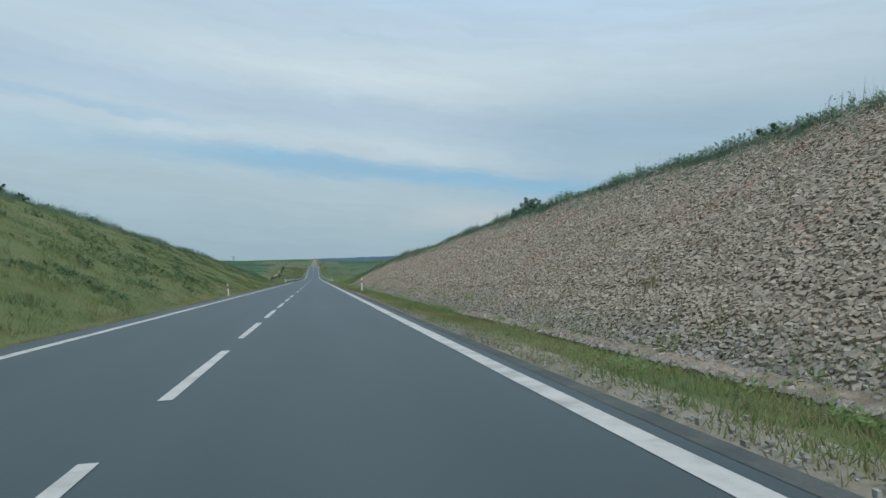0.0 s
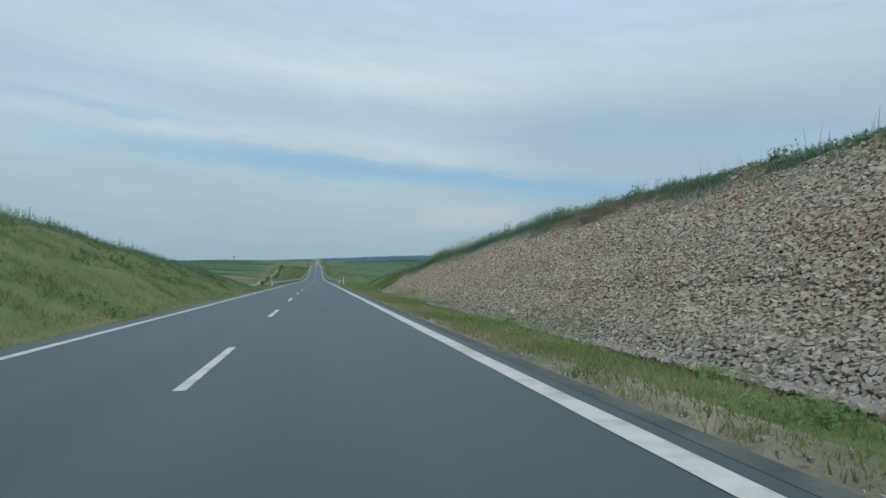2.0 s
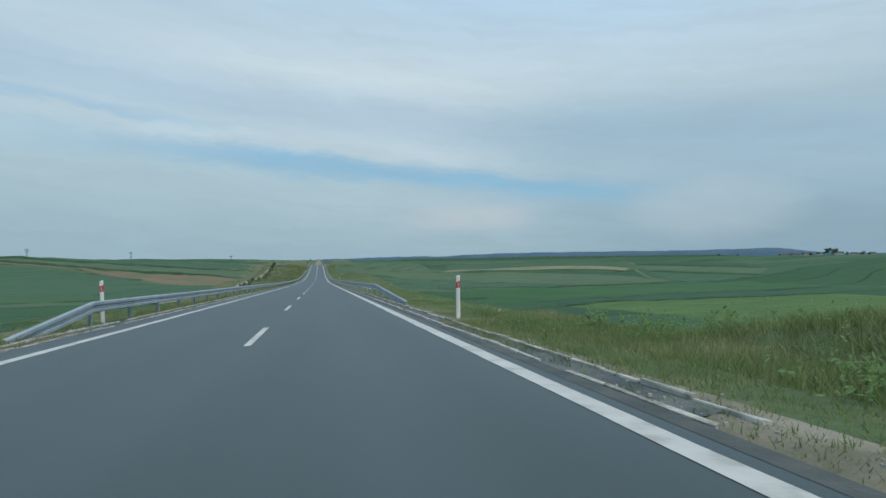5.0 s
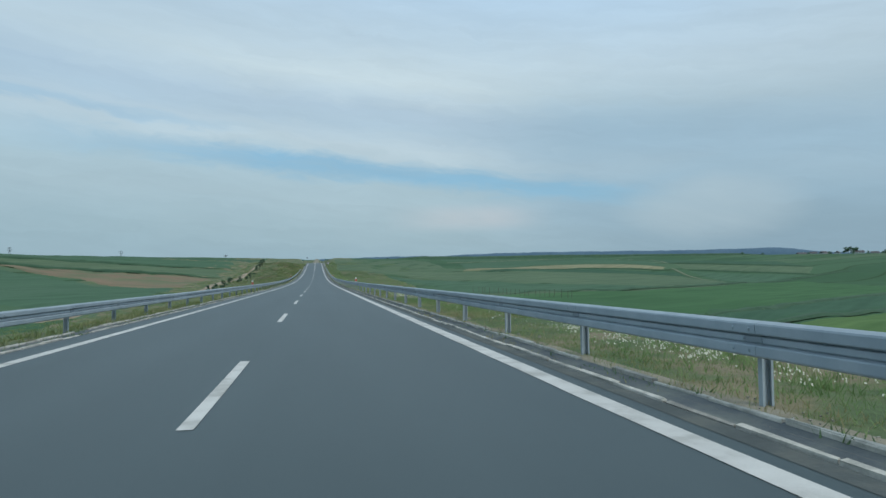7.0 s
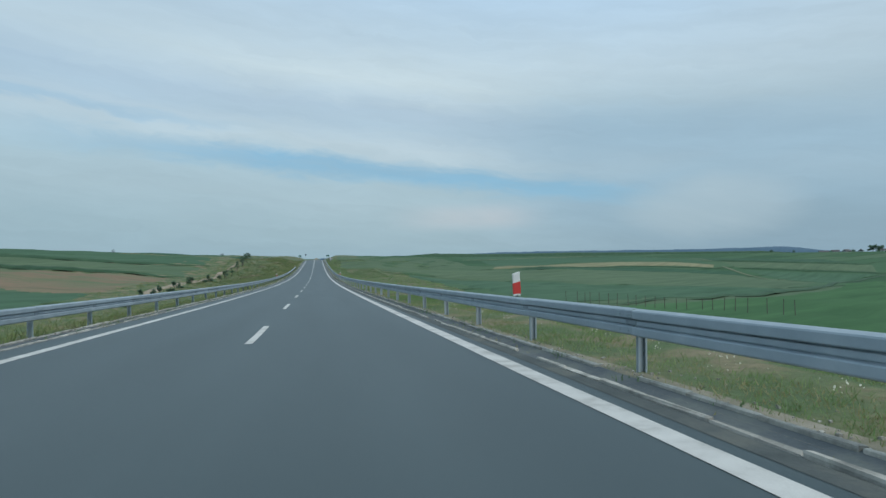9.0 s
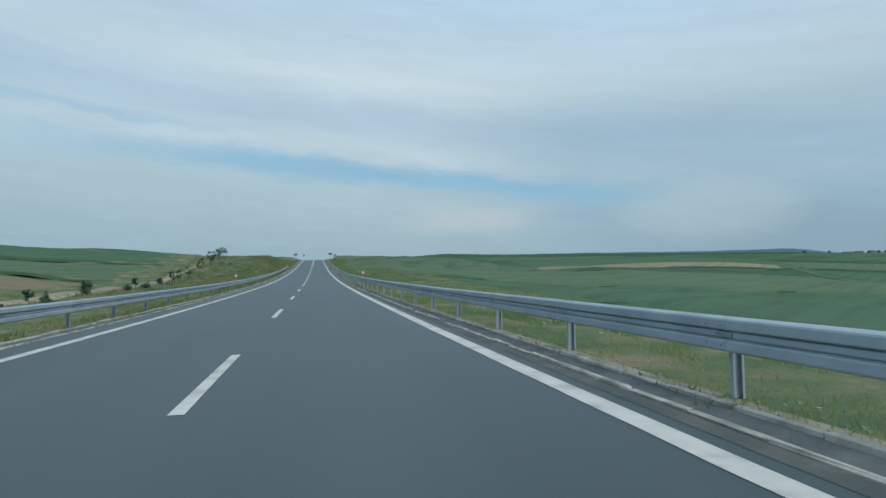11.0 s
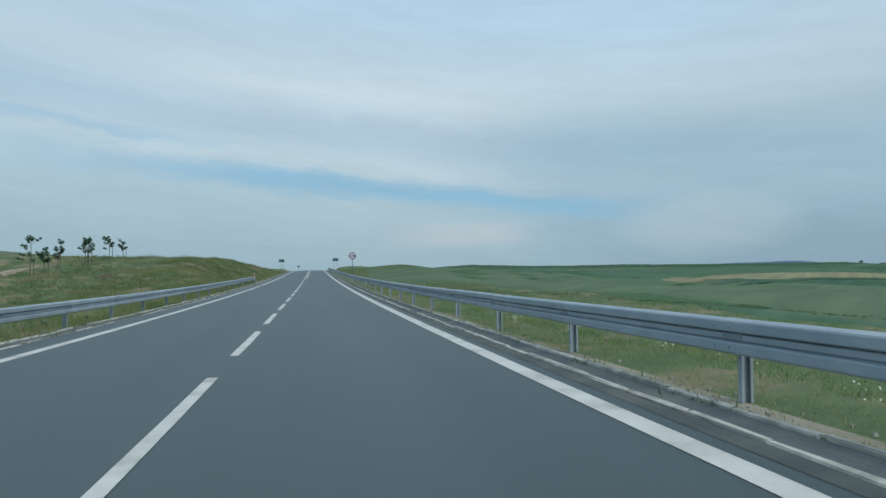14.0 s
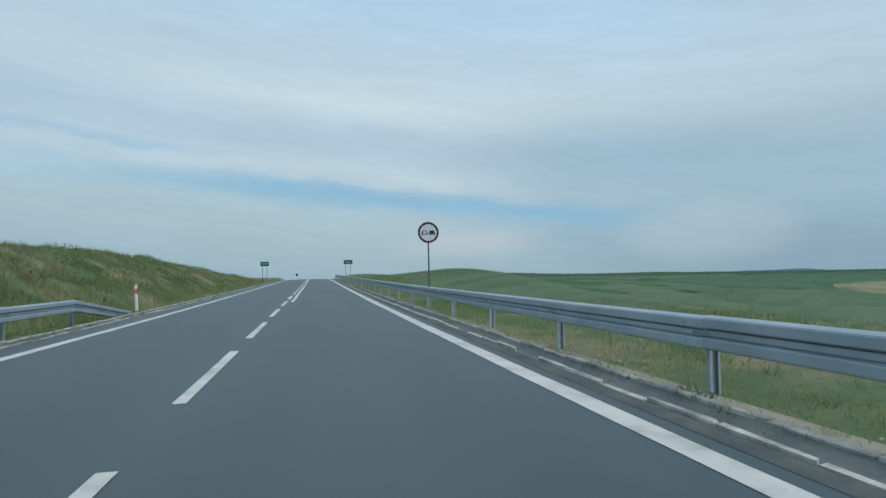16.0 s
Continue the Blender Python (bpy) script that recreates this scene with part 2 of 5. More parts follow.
BLADE_DRY = leaf_material("dry_grass_blades", [(0.0, (0.118, 0.137, 0.059)), (0.4, (0.177, 0.17, 0.085)), (0.75, (0.229, 0.207, 0.122)), (1.0, (0.281, 0.251, 0.17))])
BLADE_LUSH = leaf_material("lush_weeds", [(0, (0.08197, 0.1365, 0.1005)), (0.5, (0.1192, 0.182, 0.134)), (1, (0.1739, 0.2275, 0.1752))])
BLADE_GREEN = leaf_material("green_grass_blades", [(0, (0.08691, 0.1501, 0.05834)), (0.45, (0.1258, 0.1913, 0.07779)), (0.75, (0.1646, 0.2163, 0.09724)), (1, (0.231, 0.2527, 0.1396))])
TURF_GREEN = material("green_turf", [(0.0, (0.0655, 0.1056, 0.0413)), (0.4, (0.0908, 0.1342, 0.0538)), (0.58, (0.1264, 0.1480, 0.0670)), (0.72, (0.185, 0.165, 0.092)), (1.0, (0.235, 0.200, 0.125))], 0.42, 0.95, 1.0, 0.55, 9.0)
BLADE_DARK = leaf_material("dark_weeds", [(0, (0.0539, 0.09775, 0.04884)), (0.5, (0.0792, 0.1276, 0.06468)), (1, (0.1221, 0.1564, 0.08976))])
WITHERED = leaf_material("withered_weeds", [(0, (0.1485, 0.1105, 0.0875)), (0.5, (0.216, 0.1625, 0.1313)), (1, (0.2835, 0.221, 0.175))])
SEED = leaf_material("seed_heads", [(0.0, (0.136, 0.136, 0.076)), (1.0, (0.272, 0.246, 0.162))])
LEAF = leaf_material("tree_leaves", [(0, (0.04544, 0.08848, 0.06027)), (1, (0.09088, 0.1492, 0.09996))])
PETAL = material("white_petals", [(0.0, (0.48, 0.50, 0.38)), (1.0, (0.68, 0.69, 0.58))], 9.0, 0.7, 0.0)
CROP = leaf_material("young_crop", [(0, (0.0957, 0.15, 0.07625)), (0.6, (0.129, 0.1762, 0.0925)), (1, (0.1725, 0.1963, 0.1075))])
STEEL = material("galvanised_steel", [(0.0, (0.275, 0.335, 0.375)), (0.5, (0.315, 0.378, 0.418)), (1.0, (0.37, 0.43, 0.465))], 1.6, 0.62, 0.03, 0.05, 40.0, metal=0.0, rand="object", amount=0.07)
CONCRETE = material("gutter_concrete", [(0, (0.2185, 0.2185, 0.1955)), (0.5, (0.391, 0.3795, 0.3335)), (1, (0.5405, 0.5175, 0.46))], 3.0, 0.9, 0.4, 0.22, 35.0, rand="object", amount=0.22)
GUTTER = material("gutter_bed", [(0, (0.07576, 0.09408, 0.1037)), (0.5, (0.113, 0.1294, 0.1328)), (1, (0.1653, 0.1837, 0.162))], 1.4, 0.9, 0.4, 0.25, 25.0)
WHITE = material("white_plastic", [(0.0, (0.66, 0.67, 0.66)), (1.0, (0.78, 0.78, 0.77))], 3.0, 0.5, 0.0)
RED = material("red_reflective_film", [(0.0, (0.50, 0.045, 0.04)), (1.0, (0.60, 0.06, 0.05))], 3.0, 0.45, 0.0)
GREY_METAL = material("grey_post_metal", [(0.0, (0.11, 0.125, 0.14)), (1.0, (0.17, 0.185, 0.20))], 3.0, 0.5, 0.0, metal=0.6)
DULL_ZINC = material("dull_zinc", [(0.0, (0.19, 0.235, 0.265)), (1.0, (0.23, 0.28, 0.31))], 3.0, 0.6, 0.0)
GREEN_SIGN = material("green_sign_film", [(0.0, (0.006, 0.095, 0.082)), (1.0, (0.009, 0.115, 0.098))], 2.0, 0.5, 0.0)
BLACK = material("black_film", [(0.0, (0.012, 0.020, 0.042)), (1.0, (0.020, 0.030, 0.060))], 3.0, 0.5, 0.0)
BARK = material("bark", [(0.0, (0.09, 0.075, 0.055)), (1.0, (0.19, 0.165, 0.13))], 8.0, 0.9, 0.5)
WOOD = material("weathered_wood", [(0.0, (0.07, 0.062, 0.052)), (1.0, (0.15, 0.135, 0.115))], 6.0, 0.9, 0.3, stretch=(1, 1, 0.15))
TRACK = material("dirt_track", [(0, (0.2322, 0.1827, 0.1241)), (0.5, (0.3249, 0.2635, 0.1904)), (1, (0.387, 0.3213, 0.2482))], 0.5, 0.95, 0.4, 0.2, 8.0)
# The plaster's grey-blue tint is distance haze mixed into its colour.
PLASTER = material("hazy_house_plaster", [(0.0, (0.44, 0.47, 0.50)), (1.0, (0.58, 0.61, 0.63))], 0.4, 0.9, 0.0)
ROOF = material("roof_tiles", [(0.0, (0.075, 0.078, 0.085)), (1.0, (0.13, 0.125, 0.125))], 0.6, 0.85, 0.0)
PANE = material("dark_pane", [(0.0, (0.03, 0.035, 0.04)), (1.0, (0.05, 0.055, 0.06))], 1.0, 0.15, 0.0)
# Forest colour has the blue haze of distance painted in.
HAZY_FOREST = material("hazy_far_forest", [(0.0, (0.062, 0.118, 0.170)), (1.0, (0.088, 0.150, 0.205))], 0.006, 0.95, 0.0, 0.2, 0.05)
TAN = crop_material("tan_stubble", [(0, (0.192, 0.1905, 0.1104)), (0.5, (0.24, 0.2318, 0.138)), (1, (0.2784, 0.2678, 0.161))], 0.8)
TILLED = crop_material("tilled_soil", [(0.0, (0.115, 0.150, 0.082)), (0.3, (0.185, 0.165, 0.105)), (0.5, (0.235, 0.170, 0.115)), (0.7, (0.165, 0.165, 0.098)), (1.0, (0.105, 0.150, 0.082))], 2.6)
MEADOW = crop_material("bright_meadow", [(0.0, (0.080, 0.150, 0.050)), (1.0, (0.115, 0.185, 0.066))], 0.5)
WHEAT = crop_material("green_wheat", [(0, (0.0504, 0.1206, 0.0504)), (1, (0.072, 0.1508, 0.0624))], 0.62)


MID = crop_material("even_crop", [(0, (0.0627, 0.1253, 0.0726)), (1, (0.0825, 0.1469, 0.088))], 0.7)
GRASS_TRACK = material("grassy_track", [(0.0, (0.125, 0.155, 0.085)), (1.0, (0.17, 0.185, 0.115))], 0.2, 0.95, 0.0, 0.15, 2.0)
MARGIN = material("field_margin", [(0.0, (0.034, 0.078, 0.042)), (1.0, (0.055, 0.108, 0.058))], 0.2, 0.95, 0.0, 0.25, 1.2)
PALE = crop_material("pale_crop", [(0.0, (0.092, 0.142, 0.082)), (1.0, (0.118, 0.168, 0.096))], 0.75)
DEEP = crop_material("dark_crop", [(0, (0.046, 0.1008, 0.0598)), (1, (0.06095, 0.121, 0.0713))], 0.72)


def stone_material():
    m = bpy.data.materials.new("quarry_stone")
    m.use_nodes = True
    k = Nodes(m.node_tree)
    b = m.node_tree.nodes["Principled BSDF"]
    co = k.n("TexCoord").outputs["Object"]
    r = k.n("NewGeometry").outputs["Random Per Island"]
    col = k.ramp(r, [(0.0, (0.335, 0.272, 0.206)), (0.35, (0.40, 0.330, 0.252)), (0.7, (0.455, 0.380, 0.293)), (1.0, (0.53, 0.452, 0.358))])
    warm = k.smooth(k.noise(co, 0.33, 3.0, 0.6), 0.50, 0.68)
    side = k.n("SeparateXYZ")
    k.link(co, side.inputs[0])
    warm = k.math("MULTIPLY", warm, k.smooth(side.outputs[0], 8.2, 9.0))
    pick = k.math("GREATER_THAN", k.math("FRACT", k.math("MULTIPLY", r, 7.31)), 0.45)
    col = k.mix(k.math("MULTIPLY", k.math("MULTIPLY", warm, pick), 0.6), col, (0.42, 0.235, 0.175))
    sep = k.n("SeparateXYZ")
    k.link(co, sep.inputs[0])
    grey = k.math("MULTIPLY", k.math("SUBTRACT", 1.0, k.smooth(k.math("ADD", sep.outputs[0], k.math("MULTIPLY", k.noise(co, 0.6, 3.0, 0.6), 1.6)), 7.9, 9.0)), 0.6)
    col = k.mix(grey, col, k.mix(r, (0.24, 0.225, 0.20), (0.38, 0.36, 0.325)))
    f = k.math("ADD", 0.72, k.math("MULTIPLY", k.noise(co, 14.0, 4.0, 0.65), 0.56))
    col = k.mix(1.0, col, k.combine(f, f, f), "MULTIPLY")
    k.link(col, b.inputs["Base Color"])
    b.inputs["Roughness"].default_value = 0.9
    bp = k.n("Bump")
    bp.inputs["Strength"].default_value, bp.inputs["Distance"].default_value = 0.6, 0.02
    k.link(k.noise(co, 20.0, 4.0, 0.6), bp.inputs["Height"])
    k.link(bp.outputs[0], b.inputs["Normal"])
    return m


STONE = stone_material()
RUBBLE = material("rubble_bed", [(0, (0.204, 0.1595, 0.1195)), (0.5, (0.3105, 0.2439, 0.1812)), (1, (0.4075, 0.3228, 0.2446))], 3.0, 0.95, 0.8, 0.35, 12.0)

# ---------------------------------------------------------------- the lie of the land
KY = [-400, 120, 200, 260, 300, 340, 380, 420, 460, 500, 530, 560, 600, 700, 900]
KS = [-0.032, -0.032, -0.0324, -0.0305, -0.0246, -0.0148, -0.0022, 0.011, 0.0194, 0.0213, 0.019, 0.004, -0.015, -0.015, -0.01]
YS = np.arange(-400, 901, 1.0)
ZS = np.cumsum(np.interp(YS, KY, KS))
ZS -= np.interp(0, YS, ZS)
CAMBER = 0.0235

RIGHT_Y = [-60, 20, 50, 66, 84, 90, 103, 114, 124, 132, 140, 152, 180, 244, 283, 340, 396, 430, 450, 470, 500, 545, 600, 700, 830, 1000, 1500, 2500, 5000]
RIGHT_Z = [6.6, 4.4, 3.4, 2.0, 1.1, 0.4, -0.9, -1.9, -2.4, -3.0, -3.9, -6.2, -9.5, -12.0, -12.3, -12.6, -12.2, -11.5, -10.9, -11.0, -9.3, -8.1, -6.8, -5.5, -6.5, -7.4, -15, -26, -30]
RIGHT_FALL = ([-60, 100, 200, 535, 700, 900, 1500], [0.0, 0.0, 0.03, 0.05, 0.034, 0.0065, 0.012])
RIGHT_SWELL = ([400, 470, 512, 540, 574, 614, 650, 720, 800], [0, -1.5, -2.5, -0.8, 2.1, 3.6, 3.6, 2.5, 0])
LEFT_Y = [-60, 45, 60, 70, 90, 100, 108, 118, 135, 160, 200, 280, 340, 385, 405, 420, 432, 448, 460, 477, 496, 537, 585, 700, 900, 1500, 5000]
LEFT_Z = [8.0, 5.9, 4.7, 3.6, 2.2, 0.9, -0.7, -1.9, -4.6, -7.6, -9.6, -12.0, -11.8, -11.5, -11.0, -10.0, -8.95, -7.3, -7.0, -6.7, -7.45, -8.9, -8.5, -5.75, -6.1, -14.1, -20]
LEFT_RISE = ([-60, 250, 350, 420, 500, 600, 700, 900, 2000], [0.0, 0.0, 0.022, 0.090, 0.047, 0.060, 0.032, 0.037, 0.018])


def road_z(y):
    return np.interp(y, YS, ZS)


def land(x, y):
    """The natural ground, before the road was cut into it."""
    x, y = np.asarray(x, float), np.asarray(y, float)
    r = np.interp(y, RIGHT_Y, RIGHT_Z) - np.interp(y, *RIGHT_FALL) * np.clip(x - 20, 0, 380) - 0.004 * np.clip(x - 400, 0, 2000)
    l = np.interp(y, LEFT_Y, LEFT_Z) + np.interp(y, *LEFT_RISE) * np.clip(-20 - x, 0, 100) - 0.01 * np.clip(-120 - x, 0, 1500)
    l = l - 0.03 * np.clip(-65 - x, 0, 45) * np.interp(y, [420, 448, 490, 580], [0, 1, 1, 0])
    r = r + 1.6 * np.exp(-(((x - 17) / 10) ** 2) - ((y - 497) / 24) ** 2)
    r = r + np.clip((x - 110) / 110, 0, 1) * np.interp(y, *RIGHT_SWELL)
    w = np.clip((x + 12) / 24, 0, 1)
    z = l * (1 - w) + r * w
    wave = 0.35 * np.sin(x * 0.11 + 0.7) * np.sin(y * 0.083) + 0.22 * np.sin(x * 0.31 + y * 0.19) * np.sin(y * 0.23 - x * 0.07)
    far = np.clip(np.abs(x) / 14 - 0.6, 0, 1) * np.interp(np.abs(x), [55, 110], [1, 0.3])
    return z + wave * far


TOE_R = ([-60, 0, 60, 105, 118, 132, 148, 200, 440, 455, 900], [7.0, 7.0, 7.1, 7.3, 8.0, 7.6, 8.2, 8.8, 8.6, 8.0, 7.0])
TOE_L = ([-60, 120, 140, 440, 460, 900], [5.3, 5.3, 6.6, 6.6, 5.9, 5.9])


def ground(x, y):
    """Verges, the cutting and the bank of the road, out to the natural ground."""
    x, y = np.asarray(x, float), np.asarray(y, float)
    rz = road_z(y)
    ax = np.abs(x)
    toe = np.where(x > 0, np.interp(y, *TOE_R), np.interp(y, *TOE_L))
    dip = np.where(y < 132, np.where(x > 0, -0.30, -0.20), -0.10) * np.clip((ax - 4.6) / np.maximum(toe - 4.6, 0.1), 0, 1)
    verge = rz - CAMBER * np.minimum(ax, 4.6) - 0.03 + np.where(ax < 4.3, -0.25, dip)
    d = np.clip(ax - toe, 0, None)
    up = np.where(x > 0, 1 / 1.5, 1 / 1.9)
    t = land(x, y)
    cut = np.minimum(t, verge + d * up)
    z = np.where(t > verge, cut, np.maximum(t, verge - d / 1.6))
    hump = 0.11 * np.sin(x * 0.83 + 0.9 * np.sin(y * 0.21)) * np.sin(y * 0.47 + 1.3 * np.sin(x * 0.4)) + 0.10 * np.sin(x * 1.9 + y * 0.7) * np.sin(y * 1.1 - x * 0.6)
    z = z + np.where((x < 0) & (t > verge), hump * np.clip(d / 1.6, 0, 1), 0)
    return np.where(ax <= toe, verge, z)


# ---------------------------------------------------------------- mesh helpers


def fast_mesh(name, v, f, mat):
    """A mesh of many alike faces, from arrays."""
    me = bpy.data.meshes.new(name)
    k = f.shape[1]
    me.vertices.add(len(v))
    me.vertices.foreach_set("co", np.ascontiguousarray(v, dtype=np.float32).ravel())
    me.loops.add(f.size)
    me.loops.foreach_set("vertex_index", np.ascontiguousarray(f, dtype=np.int32).ravel())
    me.polygons.add(len(f))
    me.polygons.foreach_set("loop_start", np.arange(len(f), dtype=np.int32) * k)
    me.polygons.foreach_set("use_smooth", np.zeros(len(f), dtype=bool))
    me.materials.append(mat)
    me.update(calc_edges=True)
    return me


def mesh_from(name, verts, faces, mats, index=None, smooth=False):
    me = bpy.data.meshes.new(name)
    me.from_pydata([tuple(map(float, v)) for v in verts] if not isinstance(verts, np.ndarray) else verts.tolist(), [], faces if isinstance(faces, list) else faces.tolist())
    for m in mats if isinstance(mats, (list, tuple)) else [mats]:
        me.materials.append(m)
    if index is not None:
        me.polygons.foreach_set("material_index", np.asarray(index, dtype=np.int32))
    me.polygons.foreach_set("use_smooth", np.full(len(me.polygons), smooth, dtype=bool))
    me.update()
    return me


def part(name, bm, mat, parent, label=""):
    me = bpy.data.meshes.new(name)
    bm.to_mesh(me)
    bm.free()
    me.materials.append(mat)
    ob = new(name, me)
    ob.parent = parent
    return tagged(ob, label)


def piece(name, me, parent, m):
    """An object of its own on a shared mesh."""
    ob = new(name, me)
    ob.parent = parent
    ob.matrix_basis = m
    return ob


def thing(name, label, category, place=(0, 0, 0), group="", turn=0.0):
    ob = new(name)
    ob.empty_display_size = 0.2
    ob.matrix_basis = pose(*place, 0, 0, turn)
    return tagged(ob, label, category, group)


def box(bm, x0, x1, y0, y1, z0, z1, bevel=0.0):
    got = bmesh.ops.create_cube(bm, size=1.0)["verts"]
    for v in got:
        v.co = Vector((x0 + (v.co.x + 0.5) * (x1 - x0), y0 + (v.co.y + 0.5) * (y1 - y0), z0 + (v.co.z + 0.5) * (z1 - z0)))
    if bevel:
        bmesh.ops.bevel(bm, geom=list({e for v in got for e in v.link_edges}), offset=bevel, segments=1, affect="EDGES")
    return bm


def rod(bm, a, b, r0, r1=None, seg=8):
    a, b = Vector(a), Vector(b)
    m = Matrix.Translation((a + b) / 2) @ (b - a).to_track_quat("Z", "Y").to_matrix().to_4x4()
    bmesh.ops.create_cone(bm, cap_ends=True, segments=seg, radius1=r0, radius2=r0 if r1 is None else r1, depth=(b - a).length, matrix=m)
    return bm


def swept(name, sections, ys, mats, smooth=False, index=None):
    """A sheet along the road through offsets (x, height over the road's middle line)."""
    sec = np.array(sections, float)
    ys = np.asarray(ys, float)
    n = len(sec)
    v = np.zeros((len(ys), n, 3))
    v[:, :, 0], v[:, :, 1], v[:, :, 2] = sec[:, 0], ys[:, None], road_z(ys)[:, None] + sec[:, 1]
    i = np.arange((len(ys) - 1) * n).reshape(-1, n)[:, :-1].ravel()
    return mesh_from(name, v.reshape(-1, 3), np.stack([i, i + 1, i + n + 1, i + n], 1), mats, index, smooth)

# ---------------------------------------------------------------- ground, fields, far hills


def build_ground():
    near = np.concatenate([np.arange(0, 4.0, 1.0), np.arange(4.0, 30.0, 0.55), np.arange(30, 80, 3.0), np.arange(80, 400, 12.0), np.geomspace(400, 4600, 18)])
    xs = np.concatenate([-near[:0:-1], near])
    ys = np.concatenate([[-3000, -1500, -800, -400, -240, -150, -100, -76], np.arange(-60, 600, 2.0), np.arange(600, 1000, 10.0), np.geomspace(1000, 4800, 22)])
    gx, gy = np.meshgrid(xs, ys)
    gz = ground(gx, gy)
    rng = np.random.default_rng(3)
    lumps = (np.abs(gx) > 6.2) & (np.abs(gx) < 60) & ~((gx > 6.5) & (gx < 17) & (gy < 119))
    gz = gz + np.where(lumps, rng.normal(0, 0.05, gz.shape), 0)
    n = len(xs)
    i = (np.arange(len(ys) - 1)[:, None] * n + np.arange(n - 1)[None]).ravel()
    faces = np.stack([i, i + 1, i + n + 1, i + n], 1)
    cx, cy = (gx[:-1, :-1] + gx[1:, 1:]).ravel() / 2, (gy[:-1, :-1] + gy[1:, 1:]).ravel() / 2
    idx = np.ones(len(cx), int)
    raw = np.abs(ground(cx, cy) - land(cx, cy)) < 0.02
    idx[(raw & (np.abs(cx) > 26)) | (cx < -60)] = 2
    idx[(cx < 0) & (cx > -42) & (cy > 330) & (cy < 640)] = 1
    idx[(idx == 1) & (cy > 128) ] = 4
    idx[(np.abs(cx) < 5.0)] = 0
    toe = np.interp(cy, *TOE_R)
    idx[(cx > toe - 0.1) & (cx < 16.5) & (cy < 118) & ~raw] = 3
    me = mesh_from("ground", np.stack([gx, gy, gz], -1).reshape(-1, 3), faces, [SOIL, TURF, FIELDS, RUBBLE, TURF_GREEN], idx, True)
    return tagged(new("ground", me), "rolling farmland with grassy road banks", "ground", kind="structure")


build_ground()


def along(points, n):
    """n even steps along a line of plan points."""
    p = np.array(points, float)
    d = np.concatenate([[0], np.cumsum(np.linalg.norm(np.diff(p, axis=0), axis=1))])
    t = np.linspace(0, d[-1], n)
    return np.stack([np.interp(t, d, p[:, 0]), np.interp(t, d, p[:, 1])], -1)


def field(low, high, mat, label, lift=0.22):
    """A field of one crop between two boundary lines in plan."""
    n, m = 40, 16
    a, b = along(low, n), along(high, n)
    v = np.linspace(0, 1, m)[:, None, None]
    p = a[None] * (1 - v) + b[None] * v
    x, y = p[..., 0], p[..., 1]
    edge = np.zeros(x.shape, bool)
    edge[0], edge[-1], edge[:, 0], edge[:, -1] = True, True, True, True
    z = ground(x, y) + np.where(edge, -0.2, lift)
    i = (np.arange(m - 1)[:, None] * n + np.arange(n - 1)[None]).ravel()
    me = mesh_from("field", np.stack([x, y, z], -1).reshape(-1, 3), np.stack([i, i + 1, i + n + 1, i + n], 1), mat, None, True)
    return tagged(new("field", me), label, "field", kind="structure")


def margin(points, width, tall, mat=None, label="dark unmown strip between two fields", rough=0.18):
    """A low uneven ridge of rank grass along a field boundary."""
    p = np.array(points, float)
    n = max(6, int(np.linalg.norm(np.diff(p, axis=0), axis=1).sum() / 3))
    c = along(points, n)
    d = np.gradient(c, axis=0)
    d /= np.linalg.norm(d, axis=1)[:, None]
    side = np.stack([-d[:, 1], d[:, 0]], -1)
    rng = np.random.default_rng(int(abs(p[0, 0]) * 7 + p[0, 1]))
    end = np.clip(np.sin(np.linspace(0, math.pi, n)) * 4, 0.12, 1)[:, None]
    width = width * end
    offs, ups = (-0.5, -0.3, 0.0, 0.3, 0.5), (-0.2, 0.8, 1.0, 0.8, -0.2)
    x = c[:, :1] + side[:, :1] * width * np.array(offs) * rng.uniform(1 - rough / 2, 1 + rough / 2, (n, 5))
    y = c[:, 1:] + side[:, 1:] * width * np.array(offs) * rng.uniform(0.92, 1.1, (n, 5))
    z = ground(x, y) + 0.2 + tall * end * np.array(ups) * rng.uniform(1 - rough, 1 + rough, (n, 5))
    i = (np.arange(n - 1)[:, None] * 5 + np.arange(4)[None]).ravel()
    me = mesh_from("field_margin", np.stack([x, y, z], -1).reshape(-1, 3), np.stack([i, i + 1, i + 6, i + 5], 1), mat or MARGIN, None, False)
    return tagged(new("field_margin", me), label, "field margin", kind="structure")


LINE_G = [(44, 244), (54, 250), (73, 260), (88, 269), (170, 316)]
LINE_F = [(46, 256), (53, 261), (85, 283), (163, 340), (260, 410)]
LINE_A = [(34, 318), (46, 322), (60, 327), (84, 345), (119, 373), (150, 401), (233, 484), (298, 534), (339, 558), (402, 592)]
LINE_I = [(16, 444), (28, 413), (38, 403), (52, 380), (68, 374), (88, 362)]
TAN_LOW = [(68, 480), (121, 535), (166, 563), (203, 568), (226, 562)]
TAN_TOP = [(75, 500), (136, 570), (181, 592), (216, 590), (238, 577)]
field([(44, 190), (70, 205), (180, 255)], LINE_G, MEADOW, "bright green meadow below the road")
field([(44, 246), (88, 271), (172, 319)], LINE_F[:4], DEEP, "dark green crop below the road")
field([(34, 252), (46, 260), (85, 286), (163, 343), (320, 455)], [(32, 315), (60, 324), (84, 342), (119, 370), (150, 398), (233, 481), (298, 531)], WHEAT, "even green wheat field below the road")
field([(32, 321), (60, 330), (84, 348), (112, 370)], [(24, 418), (38, 401), (66, 377), (108, 374)], MID, "even green crop in the hollow", 0.2)
